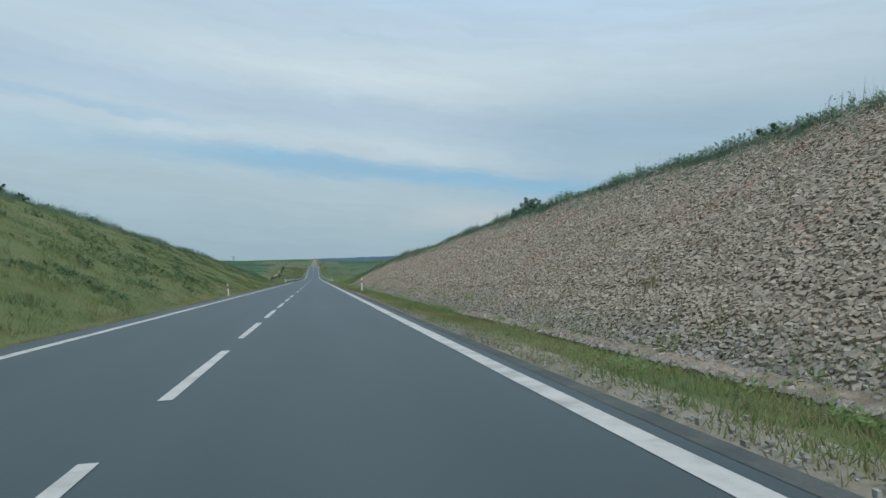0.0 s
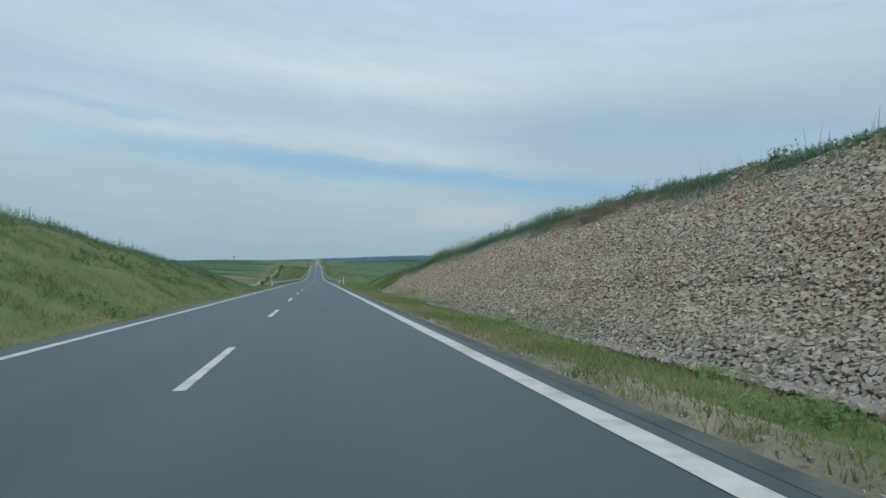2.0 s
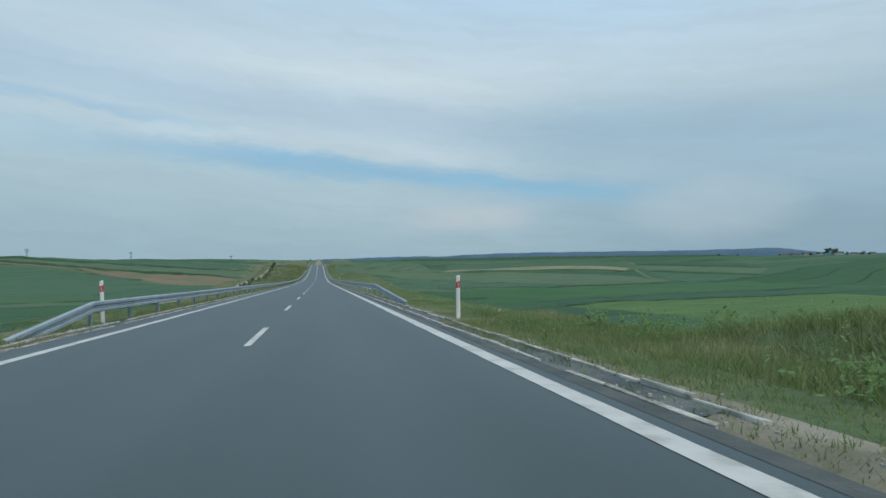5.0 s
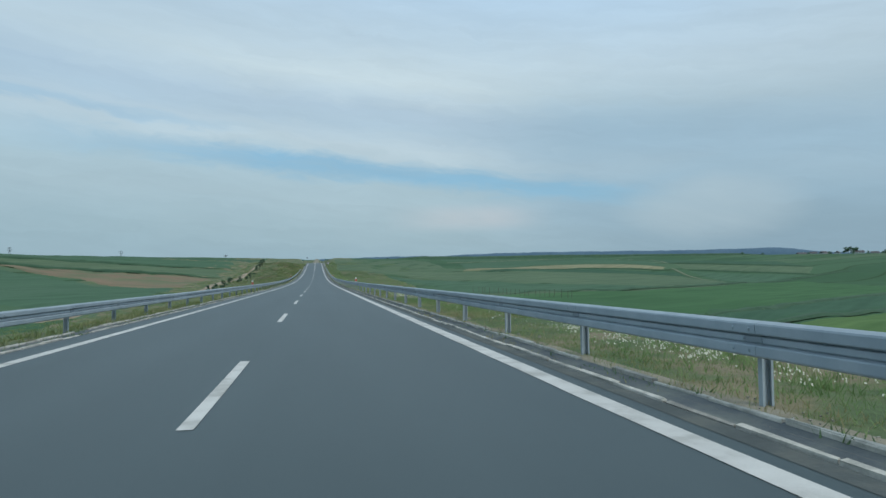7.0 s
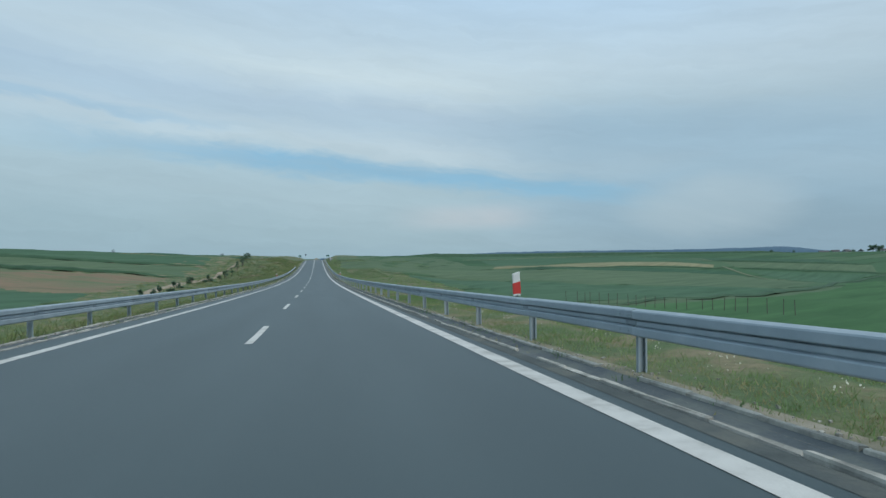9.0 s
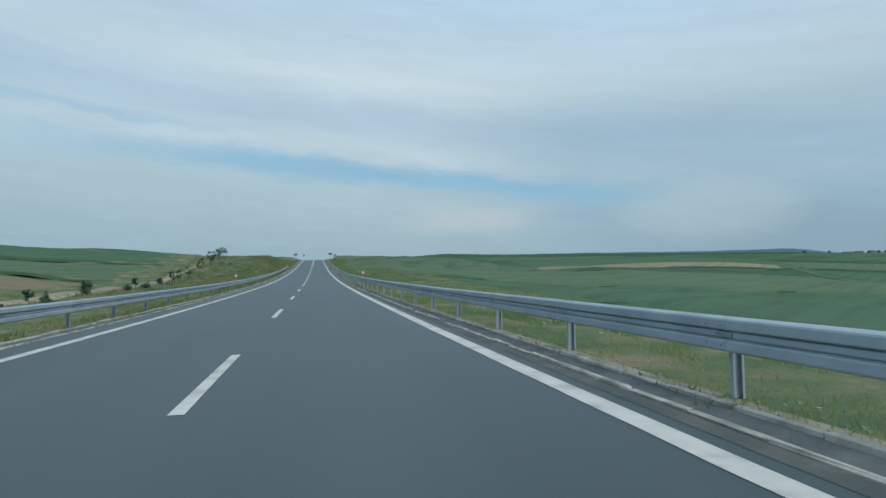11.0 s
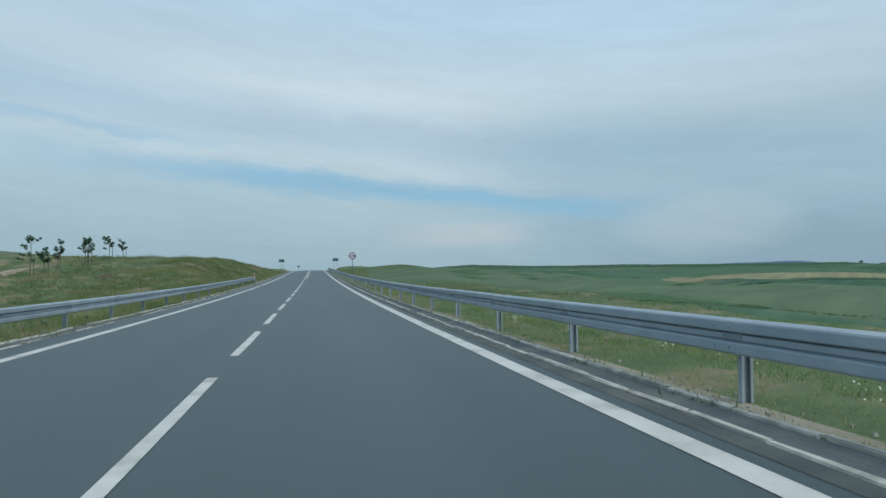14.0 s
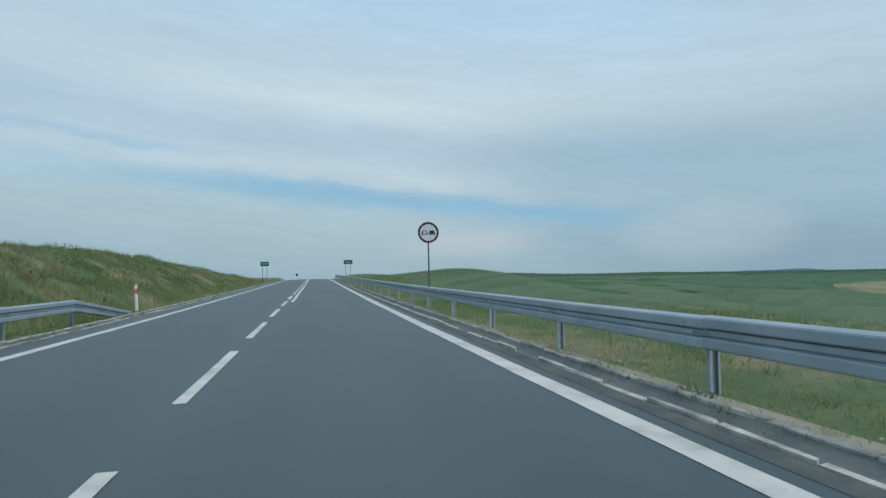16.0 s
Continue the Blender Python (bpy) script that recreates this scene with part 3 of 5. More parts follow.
field([(19, 446), (38, 404), (66, 378), (116, 374), (150, 404), (216, 472)], [(24, 464), (60, 470), (119, 527), (166, 555), (222, 552)], PALE, "pale green crop rising to the stubble", 0.15)
field([(92, 490), (130, 512), (180, 532), (222, 530)], [(74, 474), (121, 526), (167, 554), (229, 551)], DEEP, "dark green crop below the stubble", 0.32)
field([(8.5, 452), (20, 449), (44, 462), (66, 486)], [(12, 640), (40, 640), (60, 640), (80, 640)], PALE, "pale green meadow near the crest", 0.12)
field(TAN_LOW, TAN_TOP, TAN, "pale tan strip of stubble")
field([(77, 504), (137, 574), (182, 596), (217, 594), (240, 581)], [(90, 580), (125, 640), (185, 672), (230, 660), (258, 640)], MID, "green field behind the stubble")
field([(222, 478), (262, 510), (305, 542)], [(239, 560), (290, 557), (336, 558)], MID, "green crop beyond the grassy track")
field([(241, 567), (290, 565), (339, 565)], [(259, 609), (325, 615), (390, 618)], PALE, "pale green crop high beyond the track")
field([(260, 616), (325, 622), (392, 626)], [(285, 700), (340, 740), (440, 720)], DEEP, "dark green crop near the skyline")
field([(96, 640), (180, 690), (330, 835)], [(90, 690), (170, 745), (300, 870)], MID, "even green field near the skyline", 0.2)
margin([(76, 480), (121, 530), (166, 558), (204, 562), (230, 556)], 3.0, 0.4, rough=0.05)
margin([(82, 585), (100, 622), (180, 678), (255, 750), (332, 822)], 5.0, 0.1, GRASS_TRACK, "pale grassy track near the skyline")
margin([(332, 818), (310, 740), (275, 650), (258, 612)], 3.0, 0.1, GRASS_TRACK, "pale grassy track near the skyline")
margin(LINE_A, 2.0, 0.3, rough=0.05)
margin(LINE_F, 2.2, 0.4)
margin(LINE_G, 1.6, 0.3)
margin([(258, 613), (290, 616), (325, 619), (390, 623)], 4.0, 0.8)
margin([(240, 563), (290, 561), (338, 561)], 3.5, 0.7)
margin([(236, 572), (228, 546), (221, 521), (216, 493)], 2.4, 0.1, GRASS_TRACK, "pale grassy track between two fields")
margin([(60, 720), (110, 765), (190, 850), (330, 930), (620, 960)], 16.0, 2.8, rough=0.04)
# left of the road
BROWN_LOW = [(-29, 343), (-46, 353), (-61, 371), (-90, 399), (-140, 410)]
LINE_L = [(-28, 395), (-54, 395), (-69, 402), (-95, 405), (-140, 412), (-230, 420)]
LINE_M = [(-28, 426), (-56, 421), (-74, 418), (-101, 418), (-160, 424), (-260, 430)]
field(BROWN_LOW, [(-30, 392), (-54, 393), (-69, 400), (-95, 403), (-140, 411)], TILLED, "brown tilled field on the far hillside")
field([(-30, 290), (-80, 310), (-180, 330)], [(-29, 341), (-46, 351), (-61, 369), (-90, 397), (-140, 408)], MID, "dark green crop in the dip")
field([(-28, 398), (-54, 398), (-95, 408), (-230, 424)], [(-28, 424), (-56, 419), (-101, 416), (-250, 427)], PALE, "green strip on the far hillside")
field([(-28, 430), (-74, 422), (-160, 428), (-260, 434)], [(-28, 452), (-90, 448), (-160, 452), (-260, 460)], MID, "green strip high on the hillside", 0.18)
field([(-29, 456), (-90, 452), (-160, 456), (-260, 464)], [(-34, 640), (-90, 640), (-160, 640), (-300, 640)], DEEP, "dark green field along the hilltop")
margin(LINE_L, 2.4, 0.5)
margin(LINE_M, 2.6, 0.45)


def dirt_track():
    """A sandy farm track climbing the hill beside the road."""
    ys = np.arange(262, 436, 2.0)
    mid = np.interp(ys, [262, 300, 340, 390, 420, 462], [-30, -27, -24.2, -23.6, -22.6, -21.0]) + 0.25 * np.sin(ys * 0.21)
    half = np.interp(ys, [262, 390, 425, 462], [1.4, 1.3, 0.4, 0.3]) + 0.2 * np.sin(ys * 0.37)
    cols = np.array([-1, -0.6, -0.2, 0.2, 0.6, 1])
    x = mid[:, None] + half[:, None] * cols
    y = np.repeat(ys[:, None], 6, 1)
    z = ground(x, y) + np.array([-0.1, 0.10, 0.14, 0.14, 0.10, -0.1])
    i = (np.arange(len(ys) - 1)[:, None] * 6 + np.arange(5)[None]).ravel()
    me = mesh_from("dirt_track", np.stack([x, y, z], -1).reshape(-1, 3), np.stack([i, i + 1, i + 7, i + 6], 1), TRACK, None, True)
    return tagged(new("dirt_track", me), "pale sandy farm track climbing the hillside", "track", kind="structure")


dirt_track()


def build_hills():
    """Wooded hills on the horizon, their colour tinted with painted haze."""
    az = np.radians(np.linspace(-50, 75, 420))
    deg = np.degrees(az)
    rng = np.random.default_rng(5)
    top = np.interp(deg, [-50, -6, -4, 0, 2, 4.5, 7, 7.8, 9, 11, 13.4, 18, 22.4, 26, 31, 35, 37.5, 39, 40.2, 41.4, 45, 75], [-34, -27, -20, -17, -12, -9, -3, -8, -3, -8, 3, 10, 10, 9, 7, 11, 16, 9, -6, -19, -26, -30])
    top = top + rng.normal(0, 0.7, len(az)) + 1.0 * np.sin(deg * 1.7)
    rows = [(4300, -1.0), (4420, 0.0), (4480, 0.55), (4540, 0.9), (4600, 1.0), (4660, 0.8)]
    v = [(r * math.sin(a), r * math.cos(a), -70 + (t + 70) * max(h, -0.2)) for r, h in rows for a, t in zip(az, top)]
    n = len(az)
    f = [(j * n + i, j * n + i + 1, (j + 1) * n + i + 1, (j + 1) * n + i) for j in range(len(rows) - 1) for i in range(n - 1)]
    return tagged(new("backdrop", mesh_from("backdrop", v, f, HAZY_FOREST, None, True)), "wooded hills on the horizon, blue haze in their colour", "hills", kind="structure")


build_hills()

# ---------------------------------------------------------------- road
ROAD_Y = np.arange(-300, 760, 2.0)
ROAD = new("road", swept("road", [(-4.5, -CAMBER * 4.5 - 0.22), (-4.45, -CAMBER * 4.45), (-2.2, -CAMBER * 2.2), (0, 0), (2.2, -CAMBER * 2.2), (4.15, -CAMBER * 4.15), (4.2, -CAMBER * 4.2 - 0.22)], ROAD_Y, ASPHALT))
tagged(ROAD, "grey asphalt country road with white lines", "road", kind="structure")


def line_strip(name, x0, x1, y0, y1, lift=0.005, jag=0.012, seed=0, step=1.0):
    rng = np.random.default_rng(seed)
    ys = np.arange(y0, y1 + 0.01, min(step, (y1 - y0) / 2))
    a, b = x0 + rng.normal(0, jag * 0.4, len(ys)), x1 + rng.normal(0, jag * 0.4, len(ys))
    za, zb = road_z(ys) - CAMBER * np.abs(a) + lift, road_z(ys) - CAMBER * np.abs(b) + lift
    v = np.stack([np.stack([a, ys, za], -1), np.stack([b, ys, zb], -1)], 1).reshape(-1, 3)
    i = np.arange(len(ys) - 1) * 2
    ob = new(name, mesh_from(name, v, np.stack([i, i + 1, i + 3, i + 2], 1), PAINT))
    ob.parent = ROAD
    return ob


line_strip("edge_line", 3.50, 3.75, -40, 740, seed=1)
line_strip("edge_line", -3.74, -3.50, -40, 740, seed=2)
# the middle line: short gaps, then long ones, then short ones again
DASHES = [48.14 - 12 - 6 * i for i in range(9)] + [48.14 + 12 * i for i in range(26)]
DASHES += [DASHES[-1] + 6 + 6 * i for i in range(64)]
for i, y in enumerate(DASHES):
    drift = float(np.interp(y, [60, 110, 130, 176, 184, 217, 229], [0, -0.03, -0.03, 0.045, 0.05, 0.05, 0]))
    line_strip("lane_dash", drift - 0.065, drift + 0.065, y, y + 4.0, seed=10 + i, step=2.0)
line_strip("solid_line", 0.19, 0.33, 453.2, 740, seed=3)


SHOULDER = material("dusty_shoulder", [(0.0, (0.062, 0.074, 0.072)), (0.5, (0.085, 0.098, 0.093)), (1.0, (0.125, 0.132, 0.115))], 1.6, 0.9, 0.4, 0.3, 30.0)
strip = new("shoulder", swept("shoulder", [(3.93, -CAMBER * 3.93 + 0.003), (4.06, -CAMBER * 4.06 + 0.005), (4.15, -CAMBER * 4.15 + 0.004)], np.arange(-10, 560, 2.0), SHOULDER))
strip.parent = ROAD
tagged(strip, "dusty darker edge of the asphalt")


# ---------------------------------------------------------------- gutter stones along the edge
def build_gutter(side, x_in, x_out, y0, y1):
    sgn = 1 if side == "east" else -1
    ys = np.arange(y0, y1, 2.0)
    base = -CAMBER * 4.4
    bed = [(sgn * (x_in - 0.09), base - 0.004), (sgn * (x_in * 0.55 + x_out * 0.45), base - 0.05), (sgn * x_out, base - 0.01)]
    sec = bed if sgn > 0 else bed[::-1]
    ob = tagged(new("gutter_" + side, swept("gutter_" + side, sec, ys, GUTTER)), "shallow concrete gutter with weeds in the joints", "gutter", kind="structure")
    rng = np.random.default_rng(4 if sgn > 0 else 6)
    meshes = []
    for w in (0.085, 0.07):
        for s in range(4):
            bm = box(bmesh.new(), -w / 2, w / 2, -0.485, 0.485, -0.10, 0.05, 0.012)
            for v in bm.verts:
                v.co += Vector((rng.normal(0, 0.006), rng.normal(0, 0.012), rng.normal(0, 0.006)))
            me = bpy.data.meshes.new("kerb_stone")
            bm.to_mesh(me)
            bm.free()
            me.materials.append(CONCRETE)
            meshes.append(me)
    count = 0
    for row, (x, w0, lift) in enumerate(((x_out, 0, -0.028), (x_in, 4, -0.032))):
        for y in np.arange(y0, y1, 1.0):
            if rng.random() < (0.06 if row == 0 else 0.10):
                continue
            m = pose(sgn * (x + rng.normal(0, 0.008)), y, road_z(y) + base + lift + rng.normal(0, 0.008), math.degrees(math.atan(np.interp(y, KY, KS))), rng.normal(0, 1.2), rng.normal(0, 0.4))
            if abs(y - 290) < 75 or rng.random() < 0.25:
                piece("kerb_stone", meshes[w0 + rng.integers(4)], ob, m)
                count += 1
            else:
                LEFTOVER.setdefault(ob, []).append((meshes[w0 + rng.integers(4)], m))
    return ob


LEFTOVER = {}
build_gutter("east", 4.24, 4.70, 138, 560)
build_gutter("west", 4.55, 5.02, 144, 560)
for owner, items in LEFTOVER.items():
    bm = bmesh.new()
    vs, fs = [], []
    for me, m in items:
        o = len(vs)
        vs += [m @ v.co for v in me.vertices]
        fs += [[o + i for i in p.vertices] for p in me.polygons]
    bm.free()
    rest = new("kerb_stones", mesh_from("kerb_stones", vs, fs, CONCRETE))
    rest.parent = owner
    tagged(rest, kind="stuff")


# ---------------------------------------------------------------- guard rails
W_BEAM = [(0.000, 0.000), (0.034, 0.006), (0.074, 0.022), (0.080, 0.036), (0.080, 0.108), (0.073, 0.120), (0.030, 0.127), (0.024, 0.131), (0.024, 0.139), (0.046, 0.144), (0.048, 0.150), (0.048, 0.192), (0.044, 0.198), (0.018, 0.203), (0.018, 0.214), (0.074, 0.220), (0.080, 0.230), (0.080, 0.304), (0.071, 0.320), (0.030, 0.335), (0.000, 0.340)]


def beam_mesh(sgn, length=4.06, drop=0.0):
    """One length of W-shaped beam; sgn +1: it bulges to -x. drop: its far end sinks by so much."""
    bm = bmesh.new()
    rings = []
    for y in (0.0, length):
        front = [bm.verts.new((-sgn * o, y, z - drop * y / length)) for o, z in W_BEAM]
        back = [bm.verts.new((-sgn * (o - 0.008), y, z - drop * y / length)) for o, z in W_BEAM]
        rings.append((front, back))
    n = len(W_BEAM)
    for s in (0, 1):
        for i in range(n - 1):
            bm.faces.new((rings[0][s][i], rings[1][s][i], rings[1][s][i + 1], rings[0][s][i + 1]))
    for i in (0, n - 1):
        bm.faces.new((rings[0][0][i], rings[1][0][i], rings[1][1][i], rings[0][1][i]))
    for r in (0, 1):
        for i in range(n - 1):
            bm.faces.new((rings[r][0][i], rings[r][0][i + 1], rings[r][1][i + 1], rings[r][1][i]))
    bmesh.ops.recalc_face_normals(bm, faces=bm.faces)
    if not drop:
        for y, z, o in ((0.08, 0.073, 0.078), (0.30, 0.073, 0.078), (0.08, 0.265, 0.078), (0.30, 0.265, 0.078), (0.19, 0.171, 0.048)):
            rod(bm, (-sgn * o, y, z), (-sgn * (o + 0.014), y, z), 0.017, 0.012, 6)
    me = bpy.data.meshes.new("beam")
    bm.to_mesh(me)
    bm.free()
    me.materials.append(STEEL)
    return me


def post_mesh(sgn):
    """A folded channel post."""
    bm = bmesh.new()
    shape = [(0.0, -0.06), (0.0, 0.06), (0.055, 0.06), (0.055, 0.035), (0.049, 0.035), (0.049, 0.054), (0.006, 0.054), (0.006, -0.054), (0.049, -0.054), (0.049, -0.035), (0.055, -0.035), (0.055, -0.06)]
    low = [bm.verts.new((sgn * (0.05 + a), b, -0.95)) for a, b in shape]
    high = [bm.verts.new((sgn * (0.05 + a), b, 0.27)) for a, b in shape]
    n = len(shape)
    for i in range(n):
        bm.faces.new((low[i], low[(i + 1) % n], high[(i + 1) % n], high[i]))
    bm.faces.new(high)
    bmesh.ops.recalc_face_normals(bm, faces=bm.faces)
    me = bpy.data.meshes.new("post")
    bm.to_mesh(me)
    bm.free()
    me.materials.append(STEEL)
    return me


def spacer_mesh(sgn):
    bm = box(bmesh.new(), min(0, sgn * 0.05), max(0, sgn * 0.05), -0.05, 0.05, 0.05, 0.26, 0.006)
    rod(bm, (-sgn * 0.004, 0, 0.155), (-sgn * 0.022, 0, 0.155), 0.02, 0.015, 6)
    me = bpy.data.meshes.new("spacer")
    bm.to_mesh(me)
    bm.free()
    me.materials.append(STEEL)
    return me


def splice_mesh(sgn):
    """The dull plate in the middle channel where two beams meet."""
    a, b = sorted((-sgn * 0.046, -sgn * 0.056))
    bm = box(bmesh.new(), a, b, -0.06, 0.17, 0.146, 0.197, 0.002)
    me = bpy.data.meshes.new("splice_plate")
    bm.to_mesh(me)
    bm.free()
    me.materials.append(DULL_ZINC)
    return me


def guard_rail(sgn, x, bottom, y0, y1, label, extra=(), step=4.0, ramp=1, lead=0.0):
    """A steel barrier along the road: beams, spacers and posts every 4 m; its ends sink into the ground, the first one over some lengths."""
    rail = thing("guard_rail", label, "guard rail", (x, y0, float(road_z(y0))), "steel guard rails beside the road")
    inv = rail.matrix_basis.inverted()
    deep = 0.62
    beam, post, spacer = beam_mesh(sgn, step - 0.006), post_mesh(sgn), spacer_mesh(sgn)
    plate = splice_mesh(sgn)
    down, rise = beam_mesh(sgn, step + lead, deep), beam_mesh(sgn, step + lead - 0.006, -deep / ramp)
    rng = np.random.default_rng(12)

    def at(y, lift=0.0):
        return inv @ pose(x, y, float(road_z(y)) + bottom + lift, math.degrees(math.atan(np.interp(y + 2, KY, KS))), 0, 0)

    n = int((y1 - y0) / step)
    for i in range(n):
        y = y0 + step * i
        low = deep * max(0.0, 1 - i / ramp)
        if i < ramp:
            piece("beam", rise, rail, at(y - lead, -low))
        elif i == n - 1:
            piece("beam", down, rail, at(y))
        else:
            piece("beam", beam, rail, at(y, rng.normal(0, 0.003)))
        if i > 0:
            p = inv @ pose(x, y + 0.19, float(road_z(y)) + bottom - low, rng.normal(0, 0.7), rng.normal(0, 0.7), rng.normal(0, 1.5))
            piece("post", post, rail, p @ pose(sgn * 0.11, 0, 0, 0, 0, -90 * sgn))
            piece("spacer", spacer, rail, p)
            piece("splice_plate", plate, rail, at(y, 0.0 if i >= ramp else -low))
    for y in extra:
        piece("post", post, rail, inv @ pose(x + sgn * 0.11, y, float(road_z(y)) + bottom, 0, 0, -90 * sgn))
    return rail


guard_rail(1, 4.98, 0.308, 160.176, 548.0, "long galvanised steel guard rail on channel posts", (351.8, 353.9), 3.992, 4)
guard_rail(-1, -5.42, 0.238, 149.4, 449.4, "galvanised steel guard rail with a sunken end", (345.5,), 4.0, 1, 1.4)


# ---------------------------------------------------------------- delineators and signs
def oval_post(bm, w, d, z0, z1, slant=0.0, taper=1.0, seg=10):
    low, high = [], []
    for i in range(seg):
        t = 2 * math.pi * i / seg
        x, y = w / 2 * math.cos(t), d / 2 * math.sin(t)
        low.append(bm.verts.new((x, y, z0)))
        high.append(bm.verts.new((x * taper, y * taper, z1 + slant * math.cos(t))))
    for i in range(seg):
        bm.faces.new((low[i], low[(i + 1) % seg], high[(i + 1) % seg], high[i]))
    bm.faces.new(high)
    bm.faces.new(low[::-1])
    return bm


def delineator(label, m, tall=1.0):
    ob = thing("delineator_post", label, "delineator", group="delineators along the road")
    part("body", oval_post(bmesh.new(), 0.13, 0.09, -0.4, tall, 0.012, 0.92), WHITE, ob)
    part("red_band", oval_post(bmesh.new(), 0.134, 0.094, tall - 0.33, tall - 0.14, 0.02, 0.97), RED, ob, "red reflective band")
    part("cap", oval_post(bmesh.new(), 0.126, 0.088, tall, tall + 0.03, 0.015, 0.9), WHITE, ob)
    bm = bmesh.new()
    box(bm, -0.02, 0.02, -0.052, -0.046, tall - 0.30, tall - 0.18, 0.004)
    part("reflector", bm, STEEL, ob, "small silvery reflector")
    ob.matrix_basis = m
    return ob


def rail_marker(label, m):
    """A red and white marker on a bracket at the top of the guard rail."""
    ob = thing("rail_marker", label, "delineator", group="markers on the guard rails")
    part("bracket", box(bmesh.new(), -0.025, 0.025, -0.02, 0.02, -0.18, 0.12, 0.006), GREY_METAL, ob)
    bm = box(bmesh.new(), -0.075, 0.075, -0.02, 0.02, 0.10, 0.56, 0.01)
    for v in bm.verts:
        if v.co.z > 0.4:
            v.co.z += 0.25 * v.co.x
    part("panel", bm, WHITE, ob)
    bm = box(bmesh.new(), -0.077, 0.077, -0.023, 0.023, 0.14, 0.37, 0.004)
    for v in bm.verts:
        if v.co.z > 0.3:
            v.co.z += 0.25 * v.co.x
    part("red_band", bm, RED, ob, "red reflective band")
    ob.matrix_basis = m
    return ob


def on_ground(x, y, turn=0.0, lean=0.0, tip=0.0):
    return pose(x, y, float(ground(x, y)), tip, lean, turn)


POST = "white plastic delineator post with a red band in the grass"
delineator(POST, on_ground(5.08, 51.5, 4, 1.5), 1.08)
delineator(POST, on_ground(-5.2, 50.7, -6, -4.0))
delineator(POST, pose(5.2, 151.1, float(road_z(151.1)) - 0.04, 0, 0.5, 3), 1.12)
delineator(POST, pose(-5.75, 155.4, float(road_z(155.4)) + 0.02, 0, -2, 3), 1.15)
delineator("white delineator post with a red band beyond the rail's end", pose(-5.9, 453.6, float(road_z(453.6)) - 0.16, 0, -2.5, 3), 1.0)
for x, y, up, lean in ((5.02, 252.8, 0.56, -2), (5.02, 348.4, 0.56, 3), (-5.46, 254.4, 0.48, -3), (-5.46, 349.5, 0.52, 2)):
    rail_marker("red and white marker fixed to the guard rail", pose(x, y, float(road_z(y)) + up, 0, lean, 0))


def disc(bm, r, y, depth, seg=40, x=0.0, z=0.0):
    m = Matrix.Translation((x, y, z)) @ Matrix.Rotation(radians(90), 4, "X")
    bmesh.ops.create_cone(bm, cap_ends=True, segments=seg, radius1=r, radius2=r, depth=depth, matrix=m)
    return bm


def ring(bm, r0, r1, y0, y1, seg=40):
    """A flat ring facing -y."""
    rows = []
    for r, y in ((r0, y1), (r0, y0), (r1, y0), (r1, y1)):
        rows.append([bm.verts.new((r * math.cos(2 * math.pi * i / seg), y, r * math.sin(2 * math.pi * i / seg))) for i in range(seg)])
    for a in range(4):
        for i in range(seg):
            j = (i + 1) % seg
            bm.faces.new((rows[a][i], rows[a][j], rows[(a + 1) % 4][j], rows[(a + 1) % 4][i]))
    bmesh.ops.recalc_face_normals(bm, faces=bm.faces)
    return bm


def car_symbol(bm, x, w):
    """A plain car seen from behind: a body, a cabin and two wheels."""
    outline = [(-0.5, 0.02), (-0.5, 0.30), (-0.44, 0.36), (-0.33, 0.66), (0.33, 0.66), (0.44, 0.36), (0.5, 0.30), (0.5, 0.02)]
    f = bm.faces.new([bm.verts.new((x + a * w, -0.021, (b - 0.32) * w)) for a, b in outline])
    got = bmesh.ops.extrude_face_region(bm, geom=[f])["geom"]
    bmesh.ops.translate(bm, verts=[g for g in got if isinstance(g, bmesh.types.BMVert)], vec=(0, 0.006, 0))
    for s in (-1, 1):
        box(bm, x + s * 0.38 * w - 0.07 * w, x + s * 0.38 * w + 0.07 * w, -0.021, -0.015, -0.44 * w, -0.29 * w)
    bmesh.ops.recalc_face_normals(bm, faces=bm.faces)
    return bm


def no_overtaking_sign(x, y, centre, r):
    base = float(ground(x, y))
    ob = thing("road_sign", "round no-overtaking sign on a grey steel post", "road sign", (x, y, base))
    h = centre - base
    part("pole", rod(bmesh.new(), (0, 0.05, -0.4), (0, 0.05, h + r * 0.6), 0.032, None, 12), GREY_METAL, ob)
    plate = part("plate", disc(bmesh.new(), r, 0.0, 0.024, 48, 0, h), PLATE, ob)
    bm = ring(bmesh.new(), r * 0.81, r * 1.005, -0.020, 0.014, 48)
    bmesh.ops.translate(bm, verts=bm.verts, vec=(0, 0, h))
    part("rim", bm, RED_DARK, plate, "dull red rim")
    for n, (dx, mat, lab) in enumerate(((-0.36, CAR_RED, "dark red car symbol"), (0.36, BLACK, "black car symbol"))):
        bm = car_symbol(bmesh.new(), dx * r, 0.56 * r)
        bmesh.ops.translate(bm, verts=bm.verts, vec=(0, 0, h))
        part("symbol", bm, mat, plate, lab)
    bm = car_symbol(bmesh.new(), -0.36 * r, 0.34 * r)
    bmesh.ops.translate(bm, verts=bm.verts, vec=(0, -0.004, h))
    part("symbol_field", bm, PLATE, plate, "pale field inside the red car")
    part("clamp", box(bmesh.new(), -0.06, 0.06, 0.012, 0.09, h - 0.2, h - 0.16, 0.004), GREY_METAL, ob)
    return ob


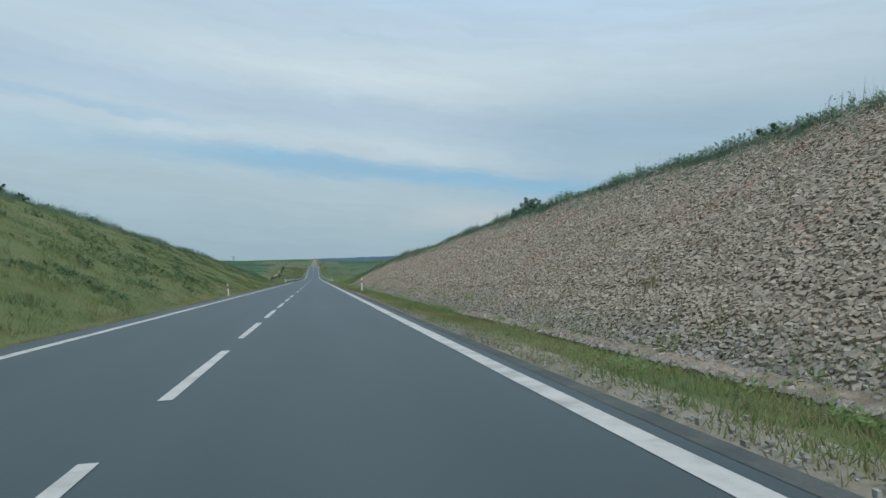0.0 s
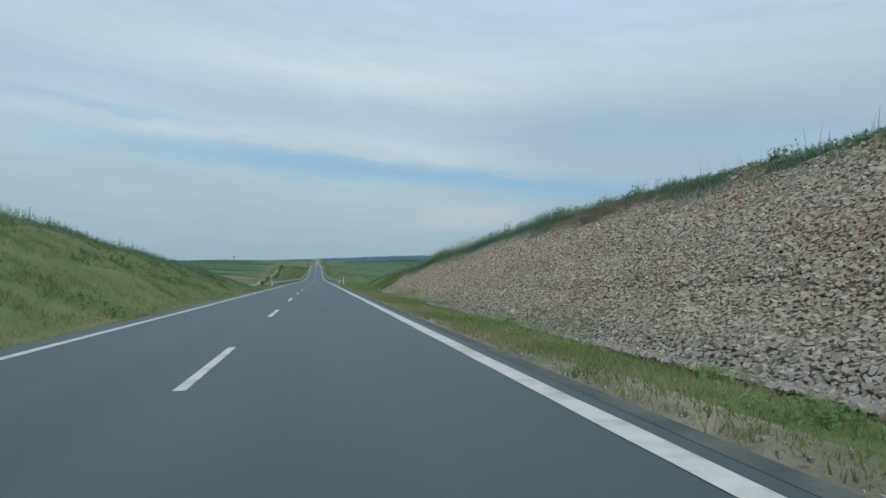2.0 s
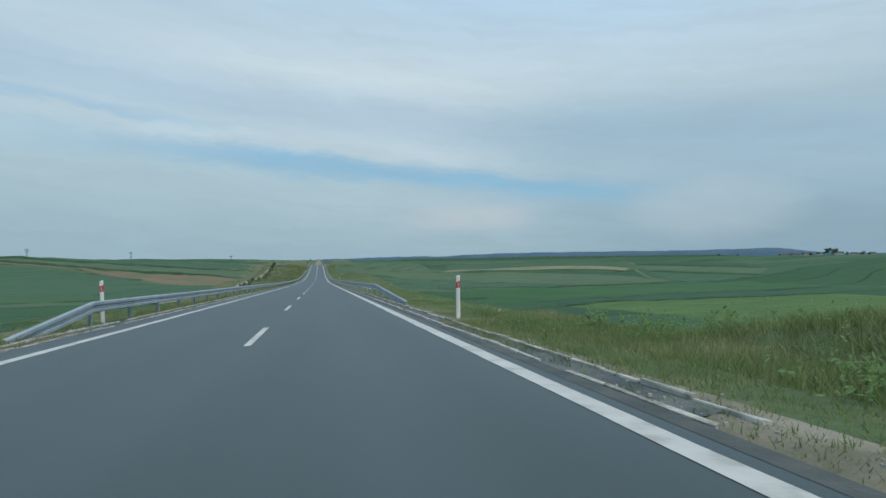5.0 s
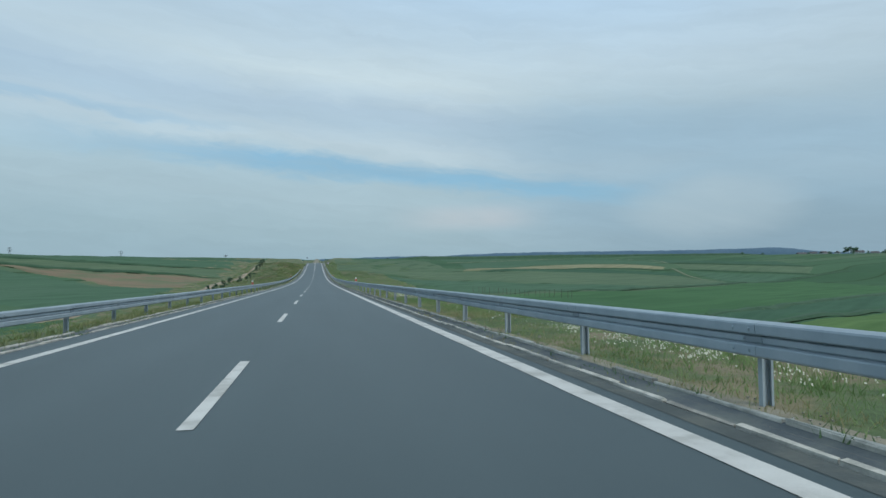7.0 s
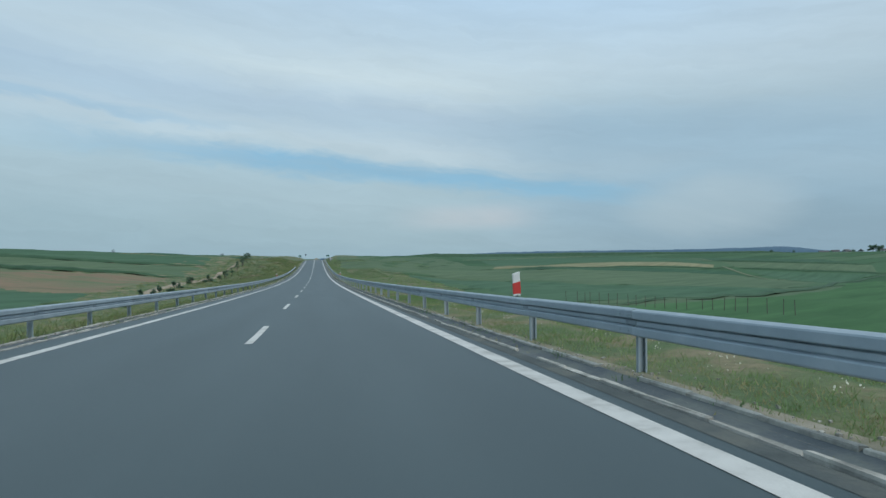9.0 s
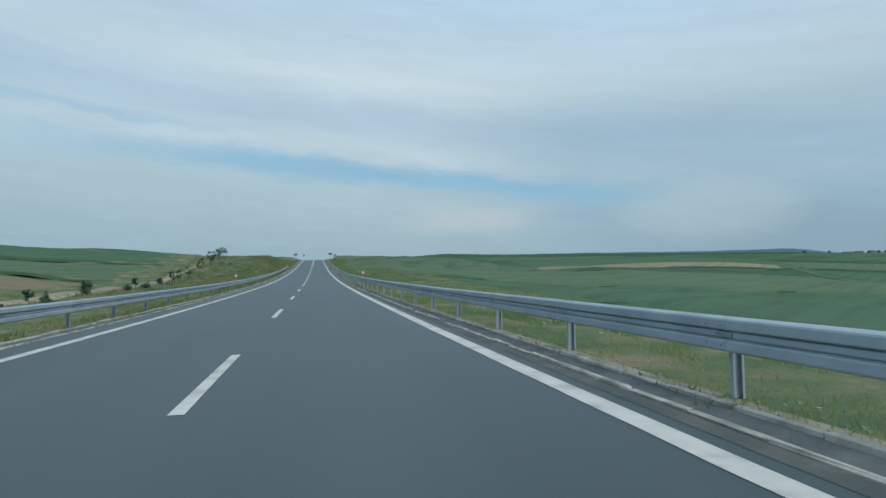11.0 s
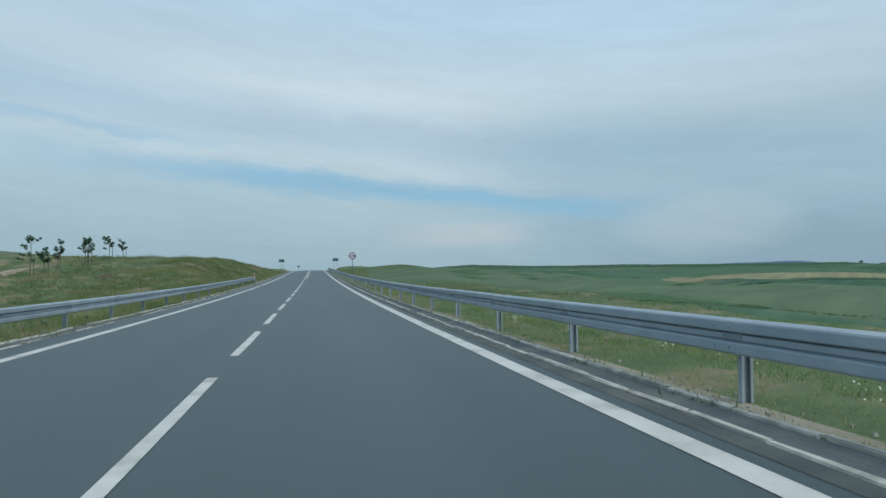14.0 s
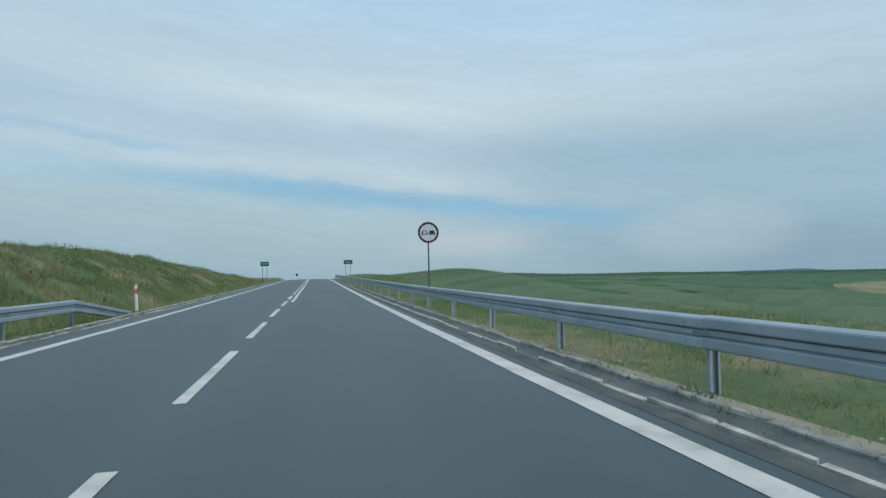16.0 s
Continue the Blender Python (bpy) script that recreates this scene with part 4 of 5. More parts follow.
PLATE = material("sign_plate", [(0, (0.56, 0.5936, 0.638)), (1, (0.6272, 0.6552, 0.693))], 3.0, 0.5, 0.0)
RED_DARK = material("faded_red_film", [(0.0, (0.055, 0.014, 0.024)), (1.0, (0.080, 0.020, 0.030))], 3.0, 0.5, 0.0)
CAR_RED = material("dark_red_film", [(0.0, (0.060, 0.034, 0.046)), (1.0, (0.085, 0.046, 0.058))], 3.0, 0.5, 0.0)
no_overtaking_sign(5.72, 451.0, -7.155, 0.425)


def name_board(x, y, top, w, h, label):
    base = float(ground(x, y))
    ob = thing("name_board", label, "road sign", (x, y, base), "green boards on both sides of the road")
    t = top - base
    for s in (-1, 1):
        part("leg", rod(bmesh.new(), (s * w * 0.27, 0.04, -0.4), (s * w * 0.27, 0.04, t - 0.05), 0.03, None, 10), GREY_METAL, ob)
    board = part("board", box(bmesh.new(), -w / 2, w / 2, -0.012, 0.012, t - h, t, 0.01), GREEN_SIGN, ob)
    part("lettering", box(bmesh.new(), -w * 0.30, w * 0.30, -0.018, -0.010, t - h * 0.55, t - h * 0.46), WHITE, board, "white bar of lettering")
    return ob


name_board(6.04, 520, -5.62, 1.28, 0.62, "green name board on two thin legs")
name_board(-5.91, 520, -5.66, 1.16, 0.64, "green name board on two legs in the grass")


def small_far_sign():
    x, y = -6.36, 700.0
    base = float(ground(x, y))
    ob = thing("road_sign", "dark back of a small round sign beyond the crest", "road sign", (x, y, base))
    h = -4.81 - base
    part("pole", rod(bmesh.new(), (0, 0, -0.3), (0, 0, h), 0.03, None, 8), GREY_METAL, ob)
    part("plate", disc(bmesh.new(), 0.5, -0.04, 0.02, 24, 0, h), BLACK, ob)


small_far_sign()


# ---------------------------------------------------------------- plants
def blades(name, x, y, tall, wide, per, mat, label, category="grass", seed=0, lean=0.35, lift=-0.03, z=None):
    """Tufts of tapered blades at the places given; tall is a height for each tuft."""
    rng = np.random.default_rng(seed)
    n = len(x) * per
    h = np.repeat(tall, per) * rng.uniform(0.55, 1.15, n)
    bx, by = np.repeat(x, per) + rng.normal(0, 0.10, n) * (1 + np.repeat(tall, per)), np.repeat(y, per) + rng.normal(0, 0.10, n) * (1 + np.repeat(tall, per))
    bz = (ground(bx, by) if z is None else np.repeat(z, per)) + lift
    a = rng.uniform(0, 2 * math.pi, n)
    w = wide * rng.uniform(0.6, 1.4, n) / 2
    t = rng.uniform(0, 2 * math.pi, n)
    l = h * rng.uniform(0.05, lean, n)
    dx, dy = np.cos(a) * w, np.sin(a) * w
    ex, ey = np.cos(t) * l, np.sin(t) * l
    v = np.zeros((n, 3, 3))
    v[:, 0] = np.stack([bx - dx, by - dy, bz], -1)
    v[:, 1] = np.stack([bx + dx, by + dy, bz], -1)
    v[:, 2] = np.stack([bx + ex, by + ey, bz + h], -1)
    ob = new(name, fast_mesh(name, v.reshape(-1, 3), np.arange(n * 3).reshape(n, 3), mat))
    return tagged(ob, label, category, kind="stuff")


def leafy_weeds(name, x, y, tall, mat, label, seed, leaves=11, size=0.05, lean=0.25):
    """Upright weeds: a thin stem each, with short leaves up to its tip."""
    rng = np.random.default_rng(seed)
    n = len(x)
    z = ground(x, y) - 0.03
    t = rng.uniform(0, 2 * math.pi, n)
    off = tall * rng.uniform(0, lean, n)
    root = np.stack([x, y, z], -1)
    tip = root + np.stack([np.cos(t) * off, np.sin(t) * off, tall], -1)
    a = rng.uniform(0, 2 * math.pi, n)
    w = np.stack([np.cos(a), np.sin(a), 0 * a], -1) * 0.008
    stem = np.stack([root - w, root + w, tip], 1).reshape(-1, 3)
    f = rng.uniform(0.15, 1.0, (n, leaves)) ** 0.75
    base = root[:, None] + (tip - root)[:, None] * f[..., None]
    b = rng.uniform(0, 2 * math.pi, (n, leaves))
    long = size * rng.uniform(0.6, 1.5, (n, leaves)) * (1.35 - 0.75 * f)
    out = np.stack([np.cos(b), np.sin(b), rng.uniform(-0.2, 1.1, (n, leaves))], -1)
    out /= np.linalg.norm(out, axis=-1)[..., None]
    side = np.stack([-np.sin(b), np.cos(b), rng.normal(0, 0.5, (n, leaves))], -1)
    wide = (long * rng.uniform(0.28, 0.5, (n, leaves)))[..., None]
    mid, end = base + out * (long * 0.9)[..., None], base + out * (long * 2.0)[..., None]
    one = np.stack([base, mid - side * wide, end], 2).reshape(-1, 3)
    two = np.stack([base, end, mid + side * wide], 2).reshape(-1, 3)
    v = np.concatenate([stem, one, two])
    ob = new(name, fast_mesh(name, v, np.arange(len(v)).reshape(-1, 3), mat))
    return tagged(ob, label, "weeds", kind="stuff")


def clumps(count, each, x0, x1, y0, y1, spread, seed):
    """Places in loose clumps."""
    rng = np.random.default_rng(seed)
    cx, cy = rng.uniform(x0, x1, count), rng.uniform(y0, y1, count)
    wide = spread * rng.uniform(0.4, 1.5, count)
    x = np.repeat(cx, each) + rng.normal(0, 1, count * each) * np.repeat(wide, each)
    y = np.repeat(cy, each) + rng.normal(0, 1, count * each) * np.repeat(wide, each) * 1.4
    return x, y


def scatter(n, x0, x1, y0, y1, seed, clump=0.0, bare=-0.05):
    rng = np.random.default_rng(seed)
    x, y = rng.uniform(x0, x1, n), rng.uniform(y0, y1, n)
    if clump:
        keep = np.array([noise.noise(Vector((a * 0.45, b * 0.28, seed * 3.1))) for a, b in zip(x, y)]) > rng.uniform(-clump, clump, n) + bare
        x, y = x[keep], y[keep]
    return x, y


def heights(x, y, lo, hi, seed):
    rng = np.random.default_rng(seed)
    w = np.array([noise.noise(Vector((a * 0.2, b * 0.2, seed * 1.7))) for a, b in zip(x, y)])
    return (lo + (hi - lo) * np.clip(0.5 + 0.8 * w, 0, 1)) * rng.uniform(0.7, 1.25, len(x))


def bands(name, count, x0, x1, y0, y1, lo, hi, wide, per, mat, label, seed, category="grass", lean=1.15, clump=0.0, fade=None, bare=-0.05):
    """One scattered kind of plant over a stretch of ground."""
    x, y = scatter(count, x0, x1, y0, y1, seed, clump, bare)
    if fade:
        keep = np.random.default_rng(seed).random(len(x)) < np.interp(x, *fade)
        x, y = x[keep], y[keep]
    return blades(name, x, y, heights(x, y, lo, hi, seed), wide, per, mat, label, category, seed + 1000, lean)


def plant_all():
    # grassy bank on the left of the cutting, and the strip below it
    bands("bank_grass", 26000, -20, -5.2, 2, 150, 0.08, 0.24, 0.024, 6, BLADE, "rough green and straw-coloured grass on the bank", 21)
    bands("bank_weeds", 6500, -19, -6, 2, 130, 0.14, 0.34, 0.030, 8, BLADE_DARK, "dark weed clumps in the bank's grass", 22, "weeds", 1.0, 0.08, bare=0.22)
    bands("bank_straw", 11000, -19, -5.6, 2, 140, 0.12, 0.30, 0.016, 7, BLADE_DRY, "dry straw patches in the bank's grass", 20, lean=1.3, clump=0.1, bare=0.15)
    bands("verge_grass", 8000, -5.9, -4.62, 2, 150, 0.06, 0.20, 0.016, 7, BLADE_DRY, "short dry grass at the road's edge", 23)
    # right verge below the stone slope
    bands("verge_grass", 13000, 4.45, 7.9, 1, 150, 0.08, 0.24, 0.020, 7, BLADE, "patchy green grass below the stone slope", 24, fade=([4.4, 4.9, 5.6, 7.0, 7.9], [0.15, 0.4, 0.9, 1, 1]))
    bands("dry_grass", 8500, 4.35, 6.6, 1, 150, 0.06, 0.2, 0.014, 8, BLADE_DRY, "yellowed dry grass at the road's edge", 25, lean=0.9, clump=0.4)
    x, y = clumps(90, 46, 4.9, 6.7, 1, 118, 0.55, 60)
    blades("dry_grass", x, y, heights(x, y, 0.06, 0.2, 60), 0.018, 8, BLADE_DRY, "bleached dry patches in the grass below the stones", "grass", 60, 1.1)
    # under and behind the rails
    bands("rail_grass", 17000, 4.95, 7.6, 140, 520, 0.06, 0.18, 0.014, 11, BLADE_GREEN, "green grass under the guard rail", 26)
    bands("rail_grass", 9000, 5.1, 7.6, 132, 560, 0.04, 0.12, 0.016, 12, BLADE, "yellow-green tufts under the guard rail", 58, clump=0.5)
    bands("rail_grass", 9000, 7.2, 10.2, 132, 560, 0.10, 0.26, 0.026, 6, BLADE_GREEN, "longer grass behind the guard rail", 59)
    bands("dry_grass", 9000, 4.75, 5.9, 132, 560, 0.04, 0.11, 0.014, 7, BLADE_DRY, "thin dry grass along the gutter", 27, lean=0.9, clump=0.5)
    x, y = clumps(120, 55, 4.9, 6.6, 140, 520, 0.6, 61)
    blades("dry_grass", x, y, heights(x, y, 0.04, 0.10, 61), 0.022, 8, BLADE_DRY, "yellow-brown trodden patches in the grass under the guard rail", "grass", 61, 1.3)
    x, y = clumps(150, 34, -8.6, -5.2, 140, 520, 0.7, 62)
    blades("dry_grass", x, y, heights(x, y, 0.08, 0.22, 62), 0.022, 6, BLADE_DRY, "yellowed patches behind the far guard rail", "grass", 62, 1.1)
    x, y = clumps(46, 42, -19, -8, 398, 500, 0.7, 63)
    blades("dry_grass", x, y, heights(x, y, 0.12, 0.36, 63), 0.03, 6, WITHERED, "brown withered patches on the bank by the crest", "grass", 63, 1.0)
    bands("rail_grass", 14000, -9.5, -5.1, 132, 560, 0.10, 0.28, 0.026, 6, BLADE, "green grass behind the far guard rail", 28)
    # weeds in the gutter joints
    rng = np.random.default_rng(31)
    y = rng.uniform(140, 560, 1700)
    blades("gutter_weeds", rng.choice([4.62, 4.80, -4.62, -4.8, -5.0, -5.12], 1700) + rng.normal(0, 0.05, 1700), y, rng.uniform(0.03, 0.10, 1700), 0.018, 11, BLADE_DARK, "small weeds in the gutter joints", "weeds", 9, 1.0, 0.02)
    # the crown of the stone slope
    swell = ([0, 12, 20, 32, 42, 55, 64, 82, 92, 106, 122, 136], [0.62, 0.6, 0.7, 0.65, 1.0, 0.75, 0.5, 0.6, 0.95, 1.15, 0.7, 0.35])
    rng = np.random.default_rng(42)
    y = rng.uniform(0, 136, 7500)
    x0 = np.interp(y, *TOE_R) + np.clip((land(15.0, y) - road_z(y) + 0.4) * 1.5, 0.3, 12)
    x = x0 + np.abs(rng.normal(0, 1.2, 7500)) - 0.45
    blades("crown_grass", x, y, heights(x, y, 0.26, 0.5, 42) * np.interp(y, *swell), 0.022, 8, BLADE_LUSH, "long dark grass on the crown of the slope", "grass", 42, 0.6)
    y = rng.uniform(0, 136, 6800)
    x0 = np.interp(y, *TOE_R) + np.clip((land(15.0, y) - road_z(y) + 0.4) * 1.5, 0.3, 12)
    x = x0 + np.abs(rng.normal(0, 0.9, 6800)) - 0.3
    leafy_weeds("crown_weeds", x, y, heights(x, y, 0.35, 0.95, 41) * np.interp(y, *swell), BLADE_LUSH, "tall dark leafy weeds on the crown of the slope", 41, 9, 0.055)
    y = rng.uniform(0, 118, 5200)
    x = np.interp(y, *TOE_R) + np.clip((land(15.0, y) - road_z(y) + 0.4) * 1.5, 0.3, 12) - np.abs(rng.normal(0, 0.9, 5200)) * np.interp(y, [30, 50], [1.0, 0.7])
    blades("crown_fringe", x, y, rng.uniform(0.10, 0.28, 5200), 0.028, 7, BLADE_LUSH, "green weeds creeping down over the top stones", "weeds", 38, 0.9, 0.03)
    y = rng.normal(78, 3.4, 1500)
    x = np.interp(y, *TOE_R) + np.clip((land(15.0, y) - road_z(y) + 0.4) * 1.5, 0.3, 12) - np.abs(rng.normal(0.1, 0.6, 1500))
    blades("withered_weeds", x, y, rng.uniform(0.08, 0.24, 1500), 0.024, 9, WITHERED, "brown withered weeds near the top of the stones", "weeds", 39, 0.9, 0.03)
    x, y = clumps(50, 22, 9, 17, 0, 125, 0.4, 44)
    x = np.interp(y, *TOE_R) + np.clip((land(15.0, y) - road_z(y) + 0.4) * 1.5, 0.3, 12) + np.abs(x - 13) * 0.25
    leafy_weeds("crown_weeds", x, y, heights(x, y, 0.6, 1.25, 40) * np.interp(y, *swell), BLADE_LUSH, "stands of tall leafy weeds on the crown of the slope", 44, 14, 0.045)
    # leafy clumps on the bank, and weeds that stand out along its top
    x, y = clumps(150, 24, -19, -6.2, 2, 135, 0.5, 33)
    leafy_weeds("bank_weeds", x, y, heights(x, y, 0.15, 0.48, 33), BLADE_DARK, "clumps of dark leafy weeds on the bank", 33, 9, 0.075, 0.5)
    y = rng.uniform(2, 120, 2600)
    x = -(np.interp(y, *TOE_L) + np.clip((land(-15.0, y) - road_z(y) + 0.3) * 1.9, 0.2, 16)) - rng.normal(0.3, 0.7, 2600)
    leafy_weeds("crown_weeds", x, y, heights(x, y, 0.3, 0.8, 34), BLADE_LUSH, "tall leafy weeds along the top of the bank", 34)
    x, y = clumps(260, 18, -23, -7.5, 345, 540, 0.7, 35)
    leafy_weeds("bank_weeds", x, y, heights(x, y, 0.18, 0.5, 35), BLADE_DARK, "clumps of dark leafy weeds on the bank by the crest", 35, 8, 0.055, 0.4)
    # low green weeds on the verge below the stones, and at the slope's end
    x, y = clumps(100, 24, 5.3, 7.4, 2, 150, 0.3, 36)
    leafy_weeds("verge_weeds", x, y, heights(x, y, 0.1, 0.32, 36), BLADE_GREEN, "patches of low green weeds below the stones", 36, 10, 0.035, 0.5)
    x, y = clumps(60, 22, 6.6, 14.5, 119, 150, 0.5, 37)
    leafy_weeds("slope_weeds", x, y, heights(x, y, 0.25, 0.7, 37), BLADE_GREEN, "leafy green weeds at the end of the stone slope", 37, 11, 0.05, 0.4)
    # grassy end of the slope where the stones stop
    bands("slope_grass", 15000, 6.2, 15.0, 117.2, 152, 0.14, 0.40, 0.024, 6, BLADE, "long green grass at the end of the stone slope", 43, lean=1.1)
    # seed stalks against the sky
    rng = np.random.default_rng(45)
    y = np.concatenate([rng.uniform(99, 110, 330), rng.uniform(0, 120, 260)])
    x = np.interp(y, *TOE_R) + np.clip((land(15.0, y) - road_z(y) + 0.4) * 1.5, 0.3, 12) + rng.uniform(0.0, 1.4, len(y))
    blades("seed_stalks", x, y, np.where(np.arange(len(y)) < 330, 1.3, 0.95) * rng.uniform(0.8, 1.1, len(y)), 0.02, 3, SEED, "tall pale grass stalks gone to seed", "grass", 46, 0.3)
    y = rng.uniform(4, 110, 420)
    x = -(np.interp(y, *TOE_L) + np.clip((land(-15.0, y) - road_z(y) + 0.3) * 1.9, 0.2, 16)) - rng.normal(0.2, 0.5, 420)
    blades("seed_stalks", x, y, rng.uniform(0.45, 0.95, 420), 0.03, 3, BLADE_LUSH, "thin weed stalks along the top of the bank", "weeds", 50, 0.4)
    # tufts growing between the stones
    rng = np.random.default_rng(19)
    y = rng.uniform(2, 117, 260)
    x = np.interp(y, *TOE_R) + rng.uniform(0.1, 1.0, 260) * np.clip((land(15.0, y) - road_z(y) + 0.4) * 1.5, 0.3, 9)
    blades("stone_tufts", x, y, rng.uniform(0.12, 0.4, 260), 0.022, 14, BLADE_DRY, "tufts of dry grass between the stones", "grass", 18, 0.8, 0.05)
    # tops of the left bank
    rng = np.random.default_rng(47)
    y = rng.uniform(2, 140, 4500)
    x = -(np.interp(y, *TOE_L) + np.clip((land(-15.0, y) - road_z(y) + 0.3) * 1.9, 0.2, 16)) - rng.normal(0.3, 0.8, 4500)
    blades("crown_weeds", x, y, heights(x, y, 0.25, 0.6, 11), 0.028, 8, BLADE_LUSH, "dark weeds along the top of the bank", "weeds", 48, 0.5)
    # the second cutting, left
    bands("bank_grass", 18000, -26, -6.0, 372, 560, 0.14, 0.38, 0.032, 6, BLADE, "long rough grass on the bank by the crest", 49, lean=1.1)
    bands("bank_weeds", 11000, -24, -7, 372, 560, 0.15, 0.40, 0.034, 8, BLADE_DARK, "dark weed clumps on the bank by the crest", 51, "weeds", 1.0, 0.1, bare=0.18)
    bands("bank_grass", 13000, -14, -6.0, 402, 474, 0.10, 0.30, 0.018, 6, BLADE, "dense rough grass beside the rail's end", 66, lean=1.1)
    bands("bank_straw", 9000, -25, -7.5, 340, 540, 0.2, 0.5, 0.022, 6, BLADE_DRY, "pale dry grass on the hillside", 56, lean=1.0, clump=0.15, bare=0.08)
    for k, line in enumerate((LINE_I, LINE_F, TAN_LOW)):
        p = along(line, 900) + np.random.default_rng(90 + k).normal(0, 0.9, (900, 2))
        blades("margin_grass", p[:, 0], p[:, 1], np.random.default_rng(95 + k).uniform(0.16, 0.36, 900) * (1.0 if k == 1 else 0.55), 0.035, 10, BLADE_DARK, "rank dark grass along a field boundary", "grass", 96 + k, 0.9, 0.1)
    # rough meadow on the right by the crest, fields below the road
    bands("meadow_grass", 14000, 8.0, 46, 415, 560, 0.12, 0.28, 0.045, 4, CROP, "green meadow beside the rail", 53, lean=1.3)
    bands("bank_grass", 9000, 6.5, 20, 400, 560, 0.15, 0.36, 0.03, 7, CROP, "rough grass on the low bank behind the rail", 54, lean=1.3)
    bands("meadow_grass", 12000, 8, 26, 150, 415, 0.15, 0.34, 0.035, 6, BLADE_GREEN, "rough grass on the bank below the road", 55, lean=1.2)
    bands("meadow_grass", 9000, -34, -9, 150, 372, 0.15, 0.4, 0.04, 7, BLADE, "rough grass beside the dirt track", 57, lean=1.2)


plant_all()


def daisies():
    """Drifts of small white flowers below the rail."""
    rng = np.random.default_rng(61)
    cy = np.concatenate([rng.normal(196, 3, 75), rng.normal(223, 3.2, 42), rng.normal(252, 5, 12), rng.normal(296, 8, 12), rng.normal(330, 1.6, 16), rng.normal(384, 4, 14), rng.uniform(150, 430, 24)])
    cx = 5.6 + np.abs(rng.normal(0, 0.9, len(cy)))
    y = np.repeat(cy, 14) + rng.normal(0, 0.16, 14 * len(cy))
    x = np.repeat(cx, 14) + rng.normal(0, 0.12, 14 * len(cy))
    z = ground(x, y) + rng.uniform(0.14, 0.30, len(y))
    r = rng.uniform(0.007, 0.013, len(y))
    tilt = rng.normal(0, 0.5, (len(y), 2))
    n = len(y)
    v = np.zeros((n, 6, 3))
    for k in range(6):
        a = 2 * math.pi * k / 6
        cx, cy = r * math.cos(a), r * math.sin(a)
        v[:, k] = np.stack([x + cx, y + cy * 0.6, z + cx * tilt[:, 0] + cy * tilt[:, 1] + cy * 0.7], -1)
    f = np.arange(n)[:, None] * 6 + np.arange(6)[None]
    tagged(new("daisies", mesh_from("daisies", v.reshape(-1, 3), f, PETAL)), "drifts of small white daisies in the grass", "flowers", kind="stuff")


daisies()


def leaves_mesh(name, centres, radii, per, size, mat, seed, squash=0.8):
    rng = np.random.default_rng(seed)
    c = np.repeat(np.array(centres, float), per, 0)
    n = len(c)
    d = rng.normal(0, 1, (n, 3))
    d /= np.linalg.norm(d, axis=1)[:, None]
    p = c + d * (np.repeat(np.array(radii, float), per) * rng.uniform(0.25, 1.0, n) ** 0.5)[:, None] * (1, 1, squash)
    u = rng.normal(0, 1, (n, 3))
    u /= np.linalg.norm(u, axis=1)[:, None]
    w = np.cross(u, d)
    w /= np.linalg.norm(w, axis=1)[:, None] + 1e-9
    s = size * rng.uniform(0.6, 1.4, n)[:, None]
    v = np.stack([p - u * s, p + w * s * 0.6, p + u * s, p - w * s * 0.6], 1).reshape(-1, 3)
    i = np.arange(n) * 4
    return mesh_from(name, v, np.stack([i, i + 1, i + 2, i + 3], 1), mat)


def sapling(x, y, tall, seed, label, spread=0.5, stake=True):
    rng = np.random.default_rng(seed)
    ob = thing("sapling", label, "tree", (x, y, float(ground(x, y)) - 0.05), "young trees along the dirt track")
    top = Vector((rng.normal(0, 0.12), rng.normal(0, 0.12), tall * 0.92))
    bm = rod(bmesh.new(), (0, 0, 0), top * 0.55 + Vector((0.04, 0, 0)), 0.040, 0.026, 7)
    rod(bm, top * 0.55 + Vector((0.04, 0, 0)), top, 0.026, 0.008, 6)
    centres, radii = [tuple(top)], [0.16]
    for k in range(13):
        f = rng.uniform(0.36, 0.94)
        a = rng.uniform(0, 2 * math.pi)
        reach = spread * rng.uniform(0.5, 1.1) * (1.25 - f * 0.5)
        root = top * f
        tip = root + Vector((math.cos(a) * reach, math.sin(a) * reach, rng.uniform(0.15, 0.5)))
        rod(bm, root, tip, 0.014, 0.005, 5)
        centres += [tuple(tip), tuple(root.lerp(tip, 0.65))]
        radii += [rng.uniform(0.10, 0.2), rng.uniform(0.08, 0.15)]
    part("trunk", bm, BARK, ob)
    crown = new("crown", leaves_mesh("crown", centres, radii, 26, 0.07, LEAF, seed))
    crown.parent = ob
    if stake:
        part("stake", rod(bmesh.new(), (0.28, 0.05, -0.1), (0.28, 0.05, 1.5), 0.03, None, 6), WOOD, ob, "plain wooden stake")
    return ob


